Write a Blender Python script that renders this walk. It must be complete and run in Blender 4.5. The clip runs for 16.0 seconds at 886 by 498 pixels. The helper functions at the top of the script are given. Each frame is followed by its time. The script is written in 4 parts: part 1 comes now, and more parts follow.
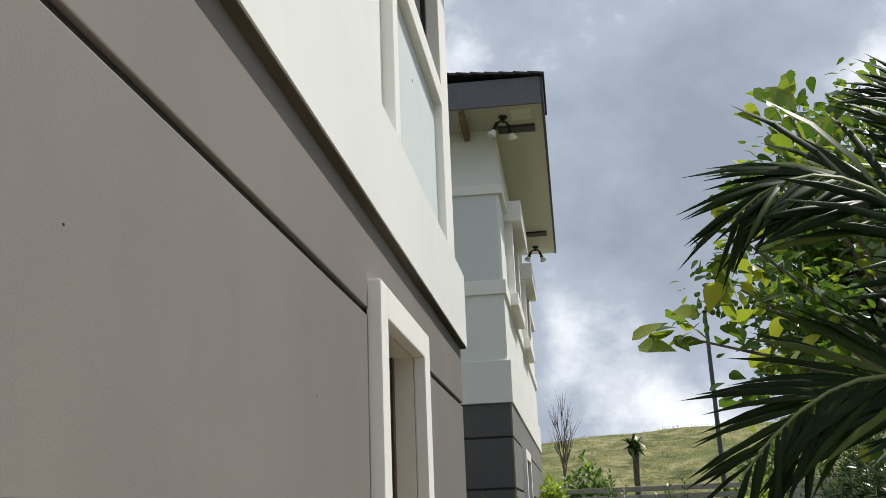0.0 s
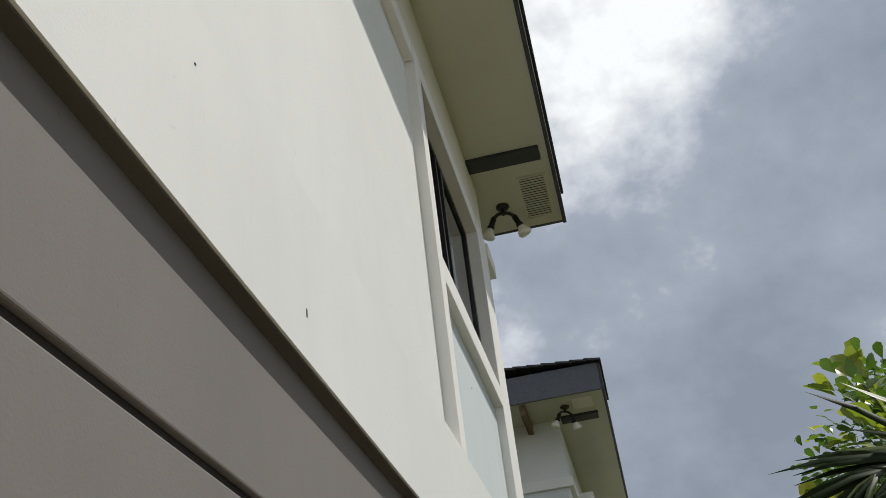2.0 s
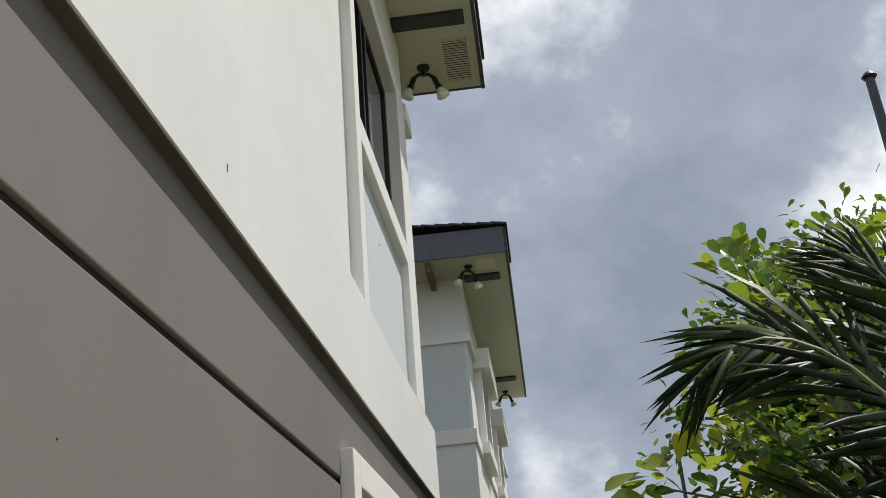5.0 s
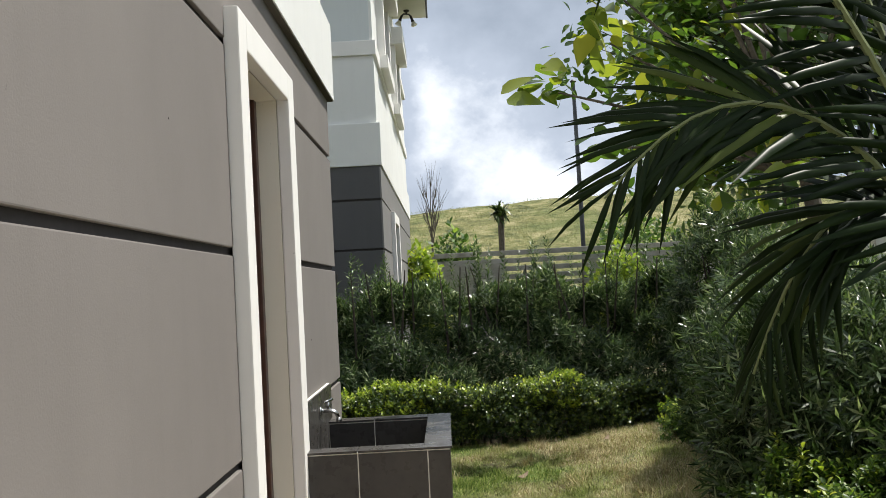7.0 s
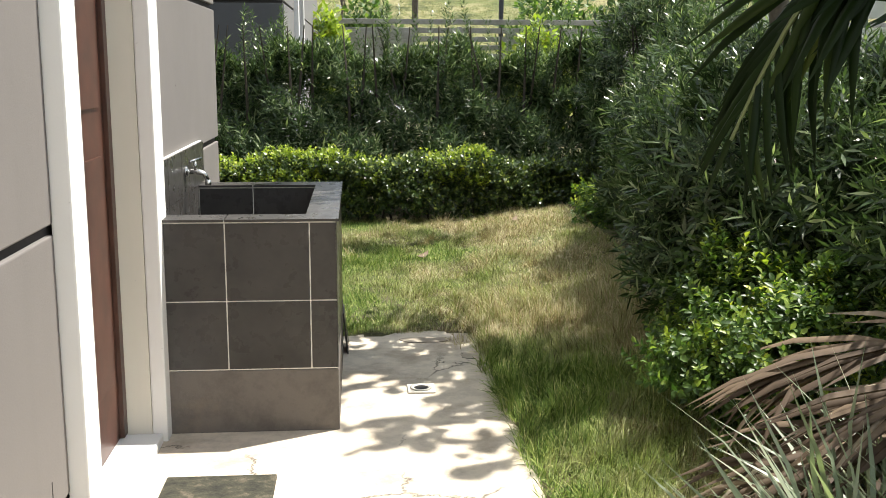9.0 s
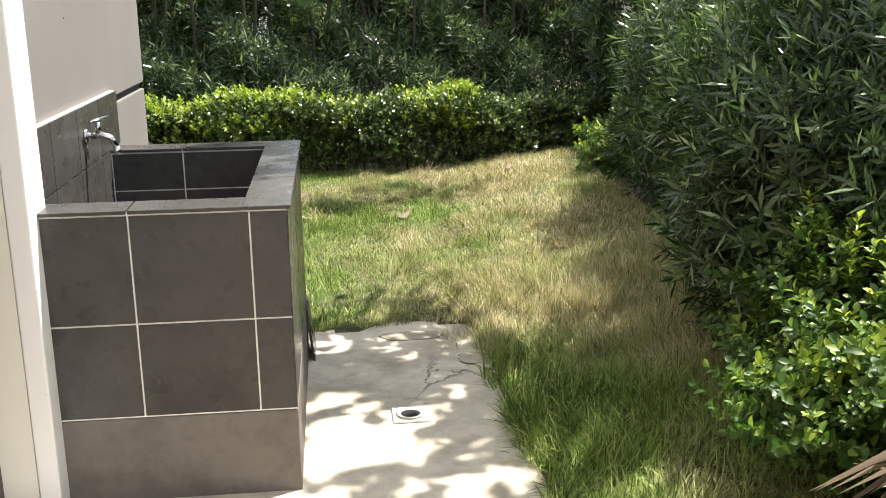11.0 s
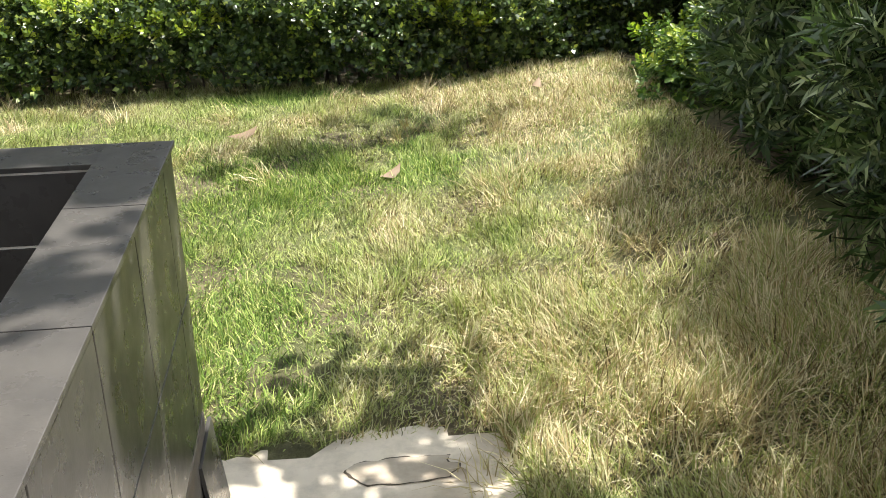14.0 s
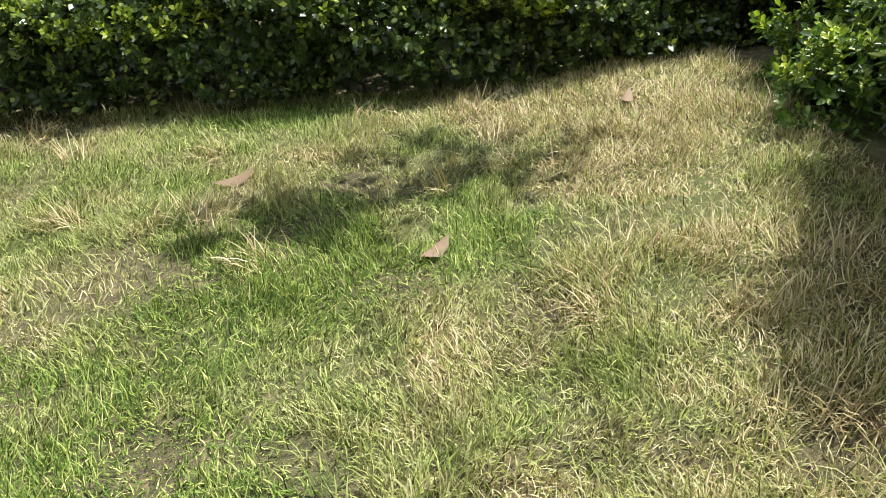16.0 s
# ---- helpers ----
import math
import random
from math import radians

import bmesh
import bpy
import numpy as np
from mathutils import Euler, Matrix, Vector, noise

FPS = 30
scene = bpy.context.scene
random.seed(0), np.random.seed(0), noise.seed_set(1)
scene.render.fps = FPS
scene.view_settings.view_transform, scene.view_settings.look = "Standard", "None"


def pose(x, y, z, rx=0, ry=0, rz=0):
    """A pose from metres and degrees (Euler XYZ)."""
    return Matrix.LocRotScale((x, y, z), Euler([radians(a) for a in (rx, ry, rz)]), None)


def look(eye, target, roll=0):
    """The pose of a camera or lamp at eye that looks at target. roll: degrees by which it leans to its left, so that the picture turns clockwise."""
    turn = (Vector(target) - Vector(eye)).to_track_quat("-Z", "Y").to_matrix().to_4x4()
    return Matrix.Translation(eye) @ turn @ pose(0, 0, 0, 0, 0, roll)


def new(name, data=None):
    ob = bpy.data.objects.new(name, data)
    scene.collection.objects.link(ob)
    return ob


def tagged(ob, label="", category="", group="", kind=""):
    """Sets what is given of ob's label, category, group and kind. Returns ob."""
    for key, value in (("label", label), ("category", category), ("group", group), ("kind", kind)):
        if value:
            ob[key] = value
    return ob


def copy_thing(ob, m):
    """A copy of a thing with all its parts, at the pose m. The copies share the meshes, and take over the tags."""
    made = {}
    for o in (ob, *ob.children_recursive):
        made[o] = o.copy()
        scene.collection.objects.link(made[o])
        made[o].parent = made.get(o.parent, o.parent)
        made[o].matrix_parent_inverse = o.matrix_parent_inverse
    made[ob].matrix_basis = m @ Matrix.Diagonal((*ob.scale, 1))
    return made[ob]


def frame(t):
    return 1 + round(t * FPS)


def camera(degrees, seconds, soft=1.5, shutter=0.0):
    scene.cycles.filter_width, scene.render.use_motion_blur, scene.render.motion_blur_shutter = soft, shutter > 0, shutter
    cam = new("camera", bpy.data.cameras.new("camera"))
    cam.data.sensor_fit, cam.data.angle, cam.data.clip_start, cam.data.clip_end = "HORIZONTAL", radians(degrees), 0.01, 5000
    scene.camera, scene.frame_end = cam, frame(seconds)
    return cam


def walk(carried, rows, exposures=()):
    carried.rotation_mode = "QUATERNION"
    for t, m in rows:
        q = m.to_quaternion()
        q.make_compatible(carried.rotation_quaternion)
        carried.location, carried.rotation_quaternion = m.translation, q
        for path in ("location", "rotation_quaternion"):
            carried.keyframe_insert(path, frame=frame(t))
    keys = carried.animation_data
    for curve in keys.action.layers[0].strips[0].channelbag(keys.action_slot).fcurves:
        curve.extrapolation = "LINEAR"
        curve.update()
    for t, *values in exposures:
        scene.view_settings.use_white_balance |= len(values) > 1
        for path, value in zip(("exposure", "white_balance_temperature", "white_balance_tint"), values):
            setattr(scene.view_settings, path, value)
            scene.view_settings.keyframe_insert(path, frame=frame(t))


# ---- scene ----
cam = camera(47.2, 16.0, soft=0.6)
PATH = [
    (0, (0.646, 1.342, 1.531), (0.419, 3.259, 2.054), -2.3),
    (0.5, (0.637, 1.375, 1.555), (0.404, 3.259, 2.185), -2.4),
    (1, (0.635, 1.363, 1.572), (0.388, 3.201, 2.319), -3.1),
    (1.5, (0.644, 1.341, 1.592), (0.371, 3.115, 2.475), -5.1),
    (2, (0.633, 1.367, 1.631), (0.373, 3.049, 2.682), -7.2),
    (2.5, (0.641, 1.348, 1.639), (0.391, 2.97, 2.782), -7.7),
    (3, (0.63, 1.359, 1.65), (0.388, 2.977, 2.801), -7.6),
    (3.2, (0.629, 1.355, 1.651), (0.388, 2.984, 2.786), -7.1),
    (5.3, (0.667, 1.197, 1.558), (0.543, 3.073, 2.239), -5.2),
    (5.5, (0.652, 1.225, 1.546), (0.544, 3.128, 2.153), -5.8),
    (6, (0.608, 1.338, 1.531), (0.517, 3.287, 1.968), -4.5),
    (6.5, (0.635, 1.305, 1.472), (0.572, 3.288, 1.722), -3.4),
    (7, (0.648, 1.46, 1.418), (0.648, 3.458, 1.494), -3.0),
    (7.5, (0.686, 1.604, 1.359), (0.741, 3.602, 1.293), -1.6),
    (8, (0.709, 1.743, 1.309), (0.781, 3.724, 1.042), -1.2),
    (8.2, (0.69, 1.834, 1.296), (0.809, 3.805, 0.982), -1.0),
    (10.3, (0.744, 2.839, 1.29), (0.929, 4.789, 0.884), 0.6),
    (10.5, (0.737, 2.955, 1.285), (0.935, 4.897, 0.85), 0.1),
    (11, (0.747, 3.22, 1.271), (0.958, 5.146, 0.773), -0.8),
    (11.5, (0.804, 3.52, 1.262), (0.975, 5.447, 0.752), -0.6),
    (12, (0.821, 3.792, 1.241), (1.023, 5.697, 0.666), -0.6),
    (12.5, (0.833, 4.067, 1.248), (1.111, 5.933, 0.582), -1.4),
    (13, (0.88, 4.411, 1.233), (1.103, 6.264, 0.514), -2.1),
    (13.5, (0.92, 4.75, 1.245), (1.061, 6.612, 0.529), -0.8),
    (14, (0.913, 5.037, 1.258), (1.118, 6.872, 0.49), -1.1),
    (14.5, (0.923, 5.322, 1.232), (1.148, 7.123, 0.392), -2.3),
    (15, (0.962, 5.659, 1.214), (1.107, 7.458, 0.353), -0.5),
    (15.5, (0.987, 5.949, 1.205), (1.129, 7.753, 0.352), 0.2),
    (16, (0.975, 6.24, 1.208), (1.102, 8.043, 0.352), -2.6),
]
EXPO = [(0.0, 0.0), (1.5, -0.15), (2.5, -0.53), (3.2, -0.53), (5.5, -0.12), (7.0, 0.33), (8.0, 0.66), (10.5, 1.29), (11.5, 1.41), (13.0, 1.53), (14.5, 1.42), (16.0, 1.10)]
walk(cam, [(t, look(eye, target, roll)) for t, eye, target, roll in PATH], EXPO)

# ---- world and sun ----
SUN = Vector((1.0, 0.48, 2.05)).normalized()
world = bpy.data.worlds.new("sky")
scene.world = world
world.use_nodes = True
wn, wl = world.node_tree.nodes, world.node_tree.links
wn.clear()
w_out = wn.new("ShaderNodeOutputWorld")
w_bg = wn.new("ShaderNodeBackground")
w_bg.inputs["Strength"].default_value = 0.10
w_sky = wn.new("ShaderNodeTexSky")
w_sky.sky_type = "NISHITA"
w_sky.sun_disc = False
w_sky.sun_elevation = math.asin(SUN.z)
w_sky.sun_rotation = math.atan2(SUN.x, SUN.y)
w_co = wn.new("ShaderNodeTexCoord")
w_map = wn.new("ShaderNodeMapping")
w_map.inputs["Scale"].default_value = (1.0, 1.0, 1.25)
w_map.inputs["Location"].default_value = (0.35, 0.1, 0.2)
w_n1 = wn.new("ShaderNodeTexNoise")
w_n1.inputs["Scale"].default_value = 1.7
w_n1.inputs["Detail"].default_value = 9.0
w_n1.inputs["Roughness"].default_value = 0.56
w_n1.inputs["Distortion"].default_value = 0.25
w_n2 = wn.new("ShaderNodeTexNoise")
w_n2.inputs["Scale"].default_value = 2.5
w_n2.inputs["Detail"].default_value = 8.0
w_n2.inputs["Roughness"].default_value = 0.57
w_n2.inputs["Distortion"].default_value = 0.0
w_cover = wn.new("ShaderNodeValToRGB")
w_cover.color_ramp.elements[0].position, w_cover.color_ramp.elements[1].position = 0.27, 0.36
w_tone = wn.new("ShaderNodeValToRGB")
w_tone.color_ramp.elements[0].position, w_tone.color_ramp.elements[0].color = 0.38, (3.3, 3.85, 4.7, 1)
w_tone.color_ramp.elements[1].position, w_tone.color_ramp.elements[1].color = 0.63, (12.5, 12.8, 13.0, 1)
w_e = w_tone.color_ramp.elements.new(0.51)
w_e.color = (4.7, 5.3, 6.3, 1)
w_e2 = w_tone.color_ramp.elements.new(0.555)
w_e2.color = (7.4, 7.9, 8.7, 1)
w_mix = wn.new("ShaderNodeMix")
w_mix.data_type = "RGBA"
wl.new(w_co.outputs["Generated"], w_map.inputs["Vector"])
wl.new(w_map.outputs[0], w_n1.inputs["Vector"])
wl.new(w_map.outputs[0], w_n2.inputs["Vector"])
wl.new(w_n1.outputs["Fac"], w_cover.inputs[0])
wl.new(w_n2.outputs["Fac"], w_tone.inputs[0])
wl.new(w_cover.outputs[0], w_mix.inputs[0])
wl.new(w_sky.outputs[0], w_mix.inputs[6])
wl.new(w_tone.outputs[0], w_mix.inputs[7])
wl.new(w_mix.outputs[2], w_bg.inputs["Color"])
wl.new(w_bg.outputs[0], w_out.inputs["Surface"])

sun = new("sun", bpy.data.lights.new("sun", "SUN"))
sun.data.energy, sun.data.angle, sun.data.color = 4.9, radians(0.6), (1.0, 0.955, 0.88)
sun.matrix_world = look(SUN * 20, (0, 0, 0))


# ---- materials ----
def shader(name):
    m = bpy.data.materials.new(name)
    m.use_nodes = True
    nt = m.node_tree
    return m, nt, nt.nodes["Principled BSDF"]


def coords(nt, scale=(1, 1, 1), kind="Object"):
    c, mp = nt.nodes.new("ShaderNodeTexCoord"), nt.nodes.new("ShaderNodeMapping")
    mp.inputs["Scale"].default_value = scale
    nt.links.new(c.outputs[kind], mp.inputs["Vector"])
    return mp.outputs[0]


def world_coords(nt, scale=(1, 1, 1)):
    g, mp = nt.nodes.new("ShaderNodeNewGeometry"), nt.nodes.new("ShaderNodeMapping")
    mp.inputs["Scale"].default_value = scale
    nt.links.new(g.outputs["Position"], mp.inputs["Vector"])
    return mp.outputs[0]


def fractal(nt, vec, scale, detail=6, rough=0.6):
    n = nt.nodes.new("ShaderNodeTexNoise")
    n.inputs["Scale"].default_value, n.inputs["Detail"].default_value, n.inputs["Roughness"].default_value = scale, detail, rough
    nt.links.new(vec, n.inputs["Vector"])
    return n.outputs["Fac"]


def ramp(nt, fac, stops):
    r = nt.nodes.new("ShaderNodeValToRGB")
    els = r.color_ramp.elements
    while len(els) < len(stops):
        els.new(0.5)
    for e, (p, c) in zip(els, stops):
        e.position, e.color = p, (*c, 1) if len(c) == 3 else c
    nt.links.new(fac, r.inputs[0])
    return r.outputs[0]


def blend(nt, fac, a, b, mode="MIX"):
    m = nt.nodes.new("ShaderNodeMix")
    m.data_type, m.blend_type = "RGBA", mode
    for v, i in ((fac, 0), (a, 6), (b, 7)):
        if isinstance(v, (int, float)):
            m.inputs[i].default_value = v
        elif isinstance(v, tuple):
            m.inputs[i].default_value = (*v, 1)
        else:
            nt.links.new(v, m.inputs[i])
    return m.outputs[2]


def bump(nt, bsdf, height, strength=0.3, distance=0.01):
    b = nt.nodes.new("ShaderNodeBump")
    b.inputs["Strength"].default_value, b.inputs["Distance"].default_value = strength, distance
    nt.links.new(height, b.inputs["Height"])
    nt.links.new(b.outputs[0], bsdf.inputs["Normal"])


def paint(name, colour, var=0.12, rough=0.75, grain=0.25, streak=0.5):
    """Painted plaster: blotches, faint vertical rain streaks, fine grain."""
    m, nt, b = shader(name)
    v = world_coords(nt)
    big = fractal(nt, v, 1.3, 5)
    vs = world_coords(nt, (7, 7, 0.5))
    st = fractal(nt, vs, 1.0, 6, 0.65)
    fine = fractal(nt, v, 160, 3)
    lo, hi = tuple(c * (1 - var) for c in colour), tuple(min(1, c * (1 + var)) for c in colour)
    c1 = ramp(nt, big, ((0.3, lo), (0.7, hi)))
    c2 = ramp(nt, st, ((0.30, tuple(c * 0.84 for c in colour)), (0.5, colour)))
    col = blend(nt, streak * 0.5, c1, c2)
    spots = ramp(nt, fractal(nt, v, 38, 2), ((0.735, (0, 0, 0)), (0.77, (1, 1, 1))))
    col = blend(nt, spots, col, tuple(c * 0.82 for c in colour))
    nt.links.new(col, b.inputs["Base Color"])
    b.inputs["Roughness"].default_value = rough
    b.inputs["Specular IOR Level"].default_value = 0.3
    mixh = blend(nt, 0.5, fine, fractal(nt, v, 14, 4))
    bump(nt, b, mixh, grain, 0.004)
    return m


def plain(name, colour, rough=0.5, metal=0.0, var=0.15, scale=30, strength=0.1):
    m, nt, b = shader(name)
    f = fractal(nt, coords(nt), scale, 5)
    col = ramp(nt, f, ((0.3, tuple(c * (1 - var) for c in colour)), (0.7, tuple(min(1, c * (1 + var)) for c in colour))))
    nt.links.new(col, b.inputs["Base Color"])
    b.inputs["Roughness"].default_value, b.inputs["Metallic"].default_value = rough, metal
    bump(nt, b, f, strength, 0.003)
    return m


def leaf_shader(name, dark, light, gloss=0.35, trans=0.35, tip=None, spec=0.45):
    m, nt, b = shader(name)
    g = nt.nodes.new("ShaderNodeNewGeometry")
    big = fractal(nt, world_coords(nt), 3.5, 3)
    col = ramp(nt, g.outputs["Random Per Island"], ((0.0, dark), (0.45, tuple(0.6 * a + 0.4 * c for a, c in zip(dark, light))), (0.82, light), (1.0, tip or light)))
    col = blend(nt, ramp(nt, big, ((0.35, (0, 0, 0)), (0.7, (0.35, 0.35, 0.35)))), col, tuple(0.5 * (a + c) for a, c in zip(dark, light)))
    nt.links.new(col, b.inputs["Base Color"])
    b.inputs["Roughness"].default_value = gloss
    b.inputs["Specular IOR Level"].default_value = spec
    t = nt.nodes.new("ShaderNodeBsdfTranslucent")
    nt.links.new(blend(nt, 1.0, col, (1.35, 1.5, 0.75), "MULTIPLY"), t.inputs["Color"])
    mx = nt.nodes.new("ShaderNodeMixShader")
    mx.inputs[0].default_value = trans
    out = nt.nodes["Material Output"]
    nt.links.new(b.outputs[0], mx.inputs[1])
    nt.links.new(t.outputs[0], mx.inputs[2])
    nt.links.new(mx.outputs[0], out.inputs["Surface"])
    return m


M_TAUPE = paint("taupe_plaster", (0.192, 0.176, 0.164), 0.08, 0.8, 0.22, 0.35)
M_WHITE = paint("white_plaster", (0.735, 0.745, 0.725), 0.04, 0.75, 0.18, 0.25)
M_TRIM = paint("white_trim_paint", (0.80, 0.79, 0.76), 0.03, 0.7, 0.12, 0.3)
M_SOFFIT = paint("cream_soffit", (0.56, 0.555, 0.45), 0.05, 0.75, 0.12, 0.2)
M_CREAM = paint("cream_plaster", (0.72, 0.69, 0.60), 0.04, 0.75, 0.15, 0.3)
# near-black: the grooves' shade put into colour; the plaster chips share it
M_GROOVE = plain("shaded_groove_and_chip", (0.045, 0.040, 0.038), 0.9)
M_CHARCOAL = paint("charcoal_paint", (0.065, 0.065, 0.07), 0.1, 0.6, 0.12, 0.3)
M_DARKBEAM = paint("dark_green_grey_paint", (0.045, 0.05, 0.048), 0.1, 0.6)
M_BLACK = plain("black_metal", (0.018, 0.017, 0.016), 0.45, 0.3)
M_BULB = plain("frosted_bulb", (0.78, 0.76, 0.68), 0.25)
M_ROOF = plain("dark_roof_tile", (0.035, 0.034, 0.036), 0.6, 0.0, 0.3, 12)
M_DOOR = plain("dark_brown_door", (0.07, 0.028, 0.018), 0.4, 0.0, 0.35, 9)
M_CHROME = plain("chromed_brass", (0.62, 0.62, 0.60), 0.18, 1.0, 0.1)
M_GROUT = plain("pale_grout", (0.80, 0.77, 0.70), 0.9, 0.0, 0.1, 40)
M_BARK = plain("bark", (0.10, 0.085, 0.065), 0.9, 0.0, 0.4, 25, 0.6)
M_TWIG = plain("dark_twig", (0.05, 0.04, 0.03), 0.9, 0.0, 0.4, 25, 0.5)
M_PVC = plain("grey_drain_plastic", (0.56, 0.53, 0.47), 0.55)
M_HOLE_SHADE = plain("drain_hole_shade", (0.008, 0.007, 0.006), 0.8)

# glazed dark floor tile: each tile slightly different
M_TILE, _nt, _b = shader("charcoal_tile")
_o = _nt.nodes.new("ShaderNodeObjectInfo")
_v = world_coords(_nt)
_c = ramp(_nt, _o.outputs["Random"], ((0.0, (0.052, 0.049, 0.046)), (1.0, (0.062, 0.058, 0.055))))
_d = ramp(_nt, fractal(_nt, _v, 9, 8, 0.7), ((0.35, (0.8, 0.8, 0.8)), (0.7, (1.25, 1.24, 1.2))))
_nt.links.new(blend(_nt, 1.0, _c, _d, "MULTIPLY"), _b.inputs["Base Color"])
_b.inputs["Specular IOR Level"].default_value = 0.24
_nt.links.new(ramp(_nt, fractal(_nt, _v, 16, 6), ((0.3, (0.22, 0.22, 0.22)), (0.75, (0.40, 0.40, 0.40)))), _b.inputs["Roughness"])
bump(_nt, _b, fractal(_nt, _v, 240, 2), 0.06, 0.002)

# worn cement skirting and slab
def cement(name, base, crack=False):
    m, nt, b = shader(name)
    v = world_coords(nt)
    f1, f2, f3 = fractal(nt, v, 1.6, 8, 0.62), fractal(nt, v, 11, 8, 0.7), fractal(nt, v, 90, 4, 0.7)
    col = ramp(nt, f1, ((0.30, tuple(c * 0.80 for c in base)), (0.55, base), (0.75, tuple(min(1, c * 1.1) for c in base))))
    col = blend(nt, 0.6, col, ramp(nt, f2, ((0.32, tuple(c * 0.62 for c in base)), (0.56, tuple(min(1, c * 1.08) for c in base)))))
    soil = ramp(nt, fractal(nt, v, 3.1, 6, 0.6), ((0.52, (0, 0, 0)), (0.68, (0.6, 0.6, 0.6))))
    col = blend(nt, soil, col, (0.27, 0.21, 0.15))
    h = blend(nt, 0.4, f2, f3)
    if crack:
        w = nt.nodes.new("ShaderNodeTexVoronoi")
        w.feature = "DISTANCE_TO_EDGE"
        w.inputs["Scale"].default_value = 1.7
        dv = blend(nt, 0.12, v, blend(nt, 1.0, v, f2, "ADD"))
        nt.links.new(dv, w.inputs["Vector"])
        line = ramp(nt, w.outputs["Distance"], ((0.0, (1, 1, 1)), (0.012, (0, 0, 0))))
        part_only = ramp(nt, fractal(nt, v, 1.1, 3), ((0.5, (0, 0, 0)), (0.56, (1, 1, 1))))
        k = blend(nt, 1.0, line, part_only, "MULTIPLY")
        col = blend(nt, k, col, (0.10, 0.085, 0.07))
    nt.links.new(col, b.inputs["Base Color"])
    b.inputs["Roughness"].default_value = 0.92
    b.inputs["Specular IOR Level"].default_value = 0.2
    bump(nt, b, h, 0.5, 0.006)
    return m


M_PAVE = cement("worn_concrete", (0.63, 0.55, 0.44), True)
M_PATCH = cement("chipped_cement", (0.42, 0.36, 0.285))
M_CEMENT = cement("grey_cement_render", (0.17, 0.152, 0.135))

# soil and thatch under the grass
M_SOIL, _nt, _b = shader("soil_and_thatch")
_v = world_coords(_nt)
_col = ramp(_nt, fractal(_nt, _v, 26, 8, 0.75), ((0.3, (0.035, 0.027, 0.017)), (0.5, (0.11, 0.09, 0.048)), (0.7, (0.28, 0.23, 0.13))))
_col = blend(_nt, ramp(_nt, fractal(_nt, _v, 1.4, 4), ((0.42, (0, 0, 0)), (0.6, (0.7, 0.7, 0.7)))), _col, (0.10, 0.13, 0.035))
_nt.links.new(_col, _b.inputs["Base Color"])
_b.inputs["Roughness"].default_value = 1.0
bump(_nt, _b, fractal(_nt, _v, 70, 6, 0.8), 0.8, 0.02)

# lawn blades: green tufts and straw by patches
M_GRASS, _nt, _b = shader("lawn_blades")
_g = _nt.nodes.new("ShaderNodeNewGeometry")
_v = world_coords(_nt)
_green = ramp(_nt, _g.outputs["Random Per Island"], ((0.0, (0.04, 0.075, 0.012)), (0.5, (0.16, 0.26, 0.045)), (0.85, (0.36, 0.44, 0.11)), (1.0, (0.64, 0.62, 0.28))))
_dry = ramp(_nt, _g.outputs["Random Per Island"], ((0.0, (0.07, 0.045, 0.02)), (0.25, (0.42, 0.33, 0.15)), (0.62, (0.86, 0.77, 0.53)), (0.72, (0.22, 0.27, 0.06)), (1.0, (0.38, 0.41, 0.14))))
_patch = blend(_nt, 0.35, fractal(_nt, _v, 1.25, 4, 0.55), fractal(_nt, _v, 7, 4, 0.6))
_sx = _nt.nodes.new("ShaderNodeSeparateXYZ")
_nt.links.new(_v, _sx.inputs[0])
_grad = _nt.nodes.new("ShaderNodeMapRange")
_grad.inputs[1].default_value, _grad.inputs[2].default_value, _grad.inputs[3].default_value, _grad.inputs[4].default_value = 0.3, 2.0, -0.03, 0.08
_nt.links.new(_sx.outputs[0], _grad.inputs[0])
_patch = blend(_nt, 1.0, _patch, _grad.outputs[0], "ADD")
for _cx, _cy, _r in ((0.25, 7.45, 0.95), (1.15, 8.95, 0.6), (0.7, 8.5, 0.45), (1.55, 5.6, 1.1)):
    _ds = _nt.nodes.new("ShaderNodeVectorMath")
    _ds.operation = "DISTANCE"
    _ds.inputs[1].default_value = (_cx, _cy, 0.05)
    _nt.links.new(_v, _ds.inputs[0])
    _mr = _nt.nodes.new("ShaderNodeMapRange")
    _mr.inputs[1].default_value, _mr.inputs[2].default_value, _mr.inputs[3].default_value, _mr.inputs[4].default_value = _r * 0.4, _r, 0.12, 0.0
    _nt.links.new(_ds.outputs["Value"], _mr.inputs[0])
    _patch = blend(_nt, 1.0, _patch, _mr.outputs[0], "SUBTRACT")
_k = ramp(_nt, _patch, ((0.405, (0, 0, 0)), (0.575, (1, 1, 1))))
_col = blend(_nt, _k, _green, _dry)
_nt.links.new(_col, _b.inputs["Base Color"])
_b.inputs["Roughness"].default_value = 0.65
_b.inputs["Specular IOR Level"].default_value = 0.25
_t = _nt.nodes.new("ShaderNodeBsdfTranslucent")
_nt.links.new(_col, _t.inputs["Color"])
_mx = _nt.nodes.new("ShaderNodeMixShader")
_mx.inputs[0].default_value = 0.22
_nt.links.new(_b.outputs[0], _mx.inputs[1])
_nt.links.new(_t.outputs[0], _mx.inputs[2])
_nt.links.new(_mx.outputs[0], _nt.nodes["Material Output"].inputs["Surface"])

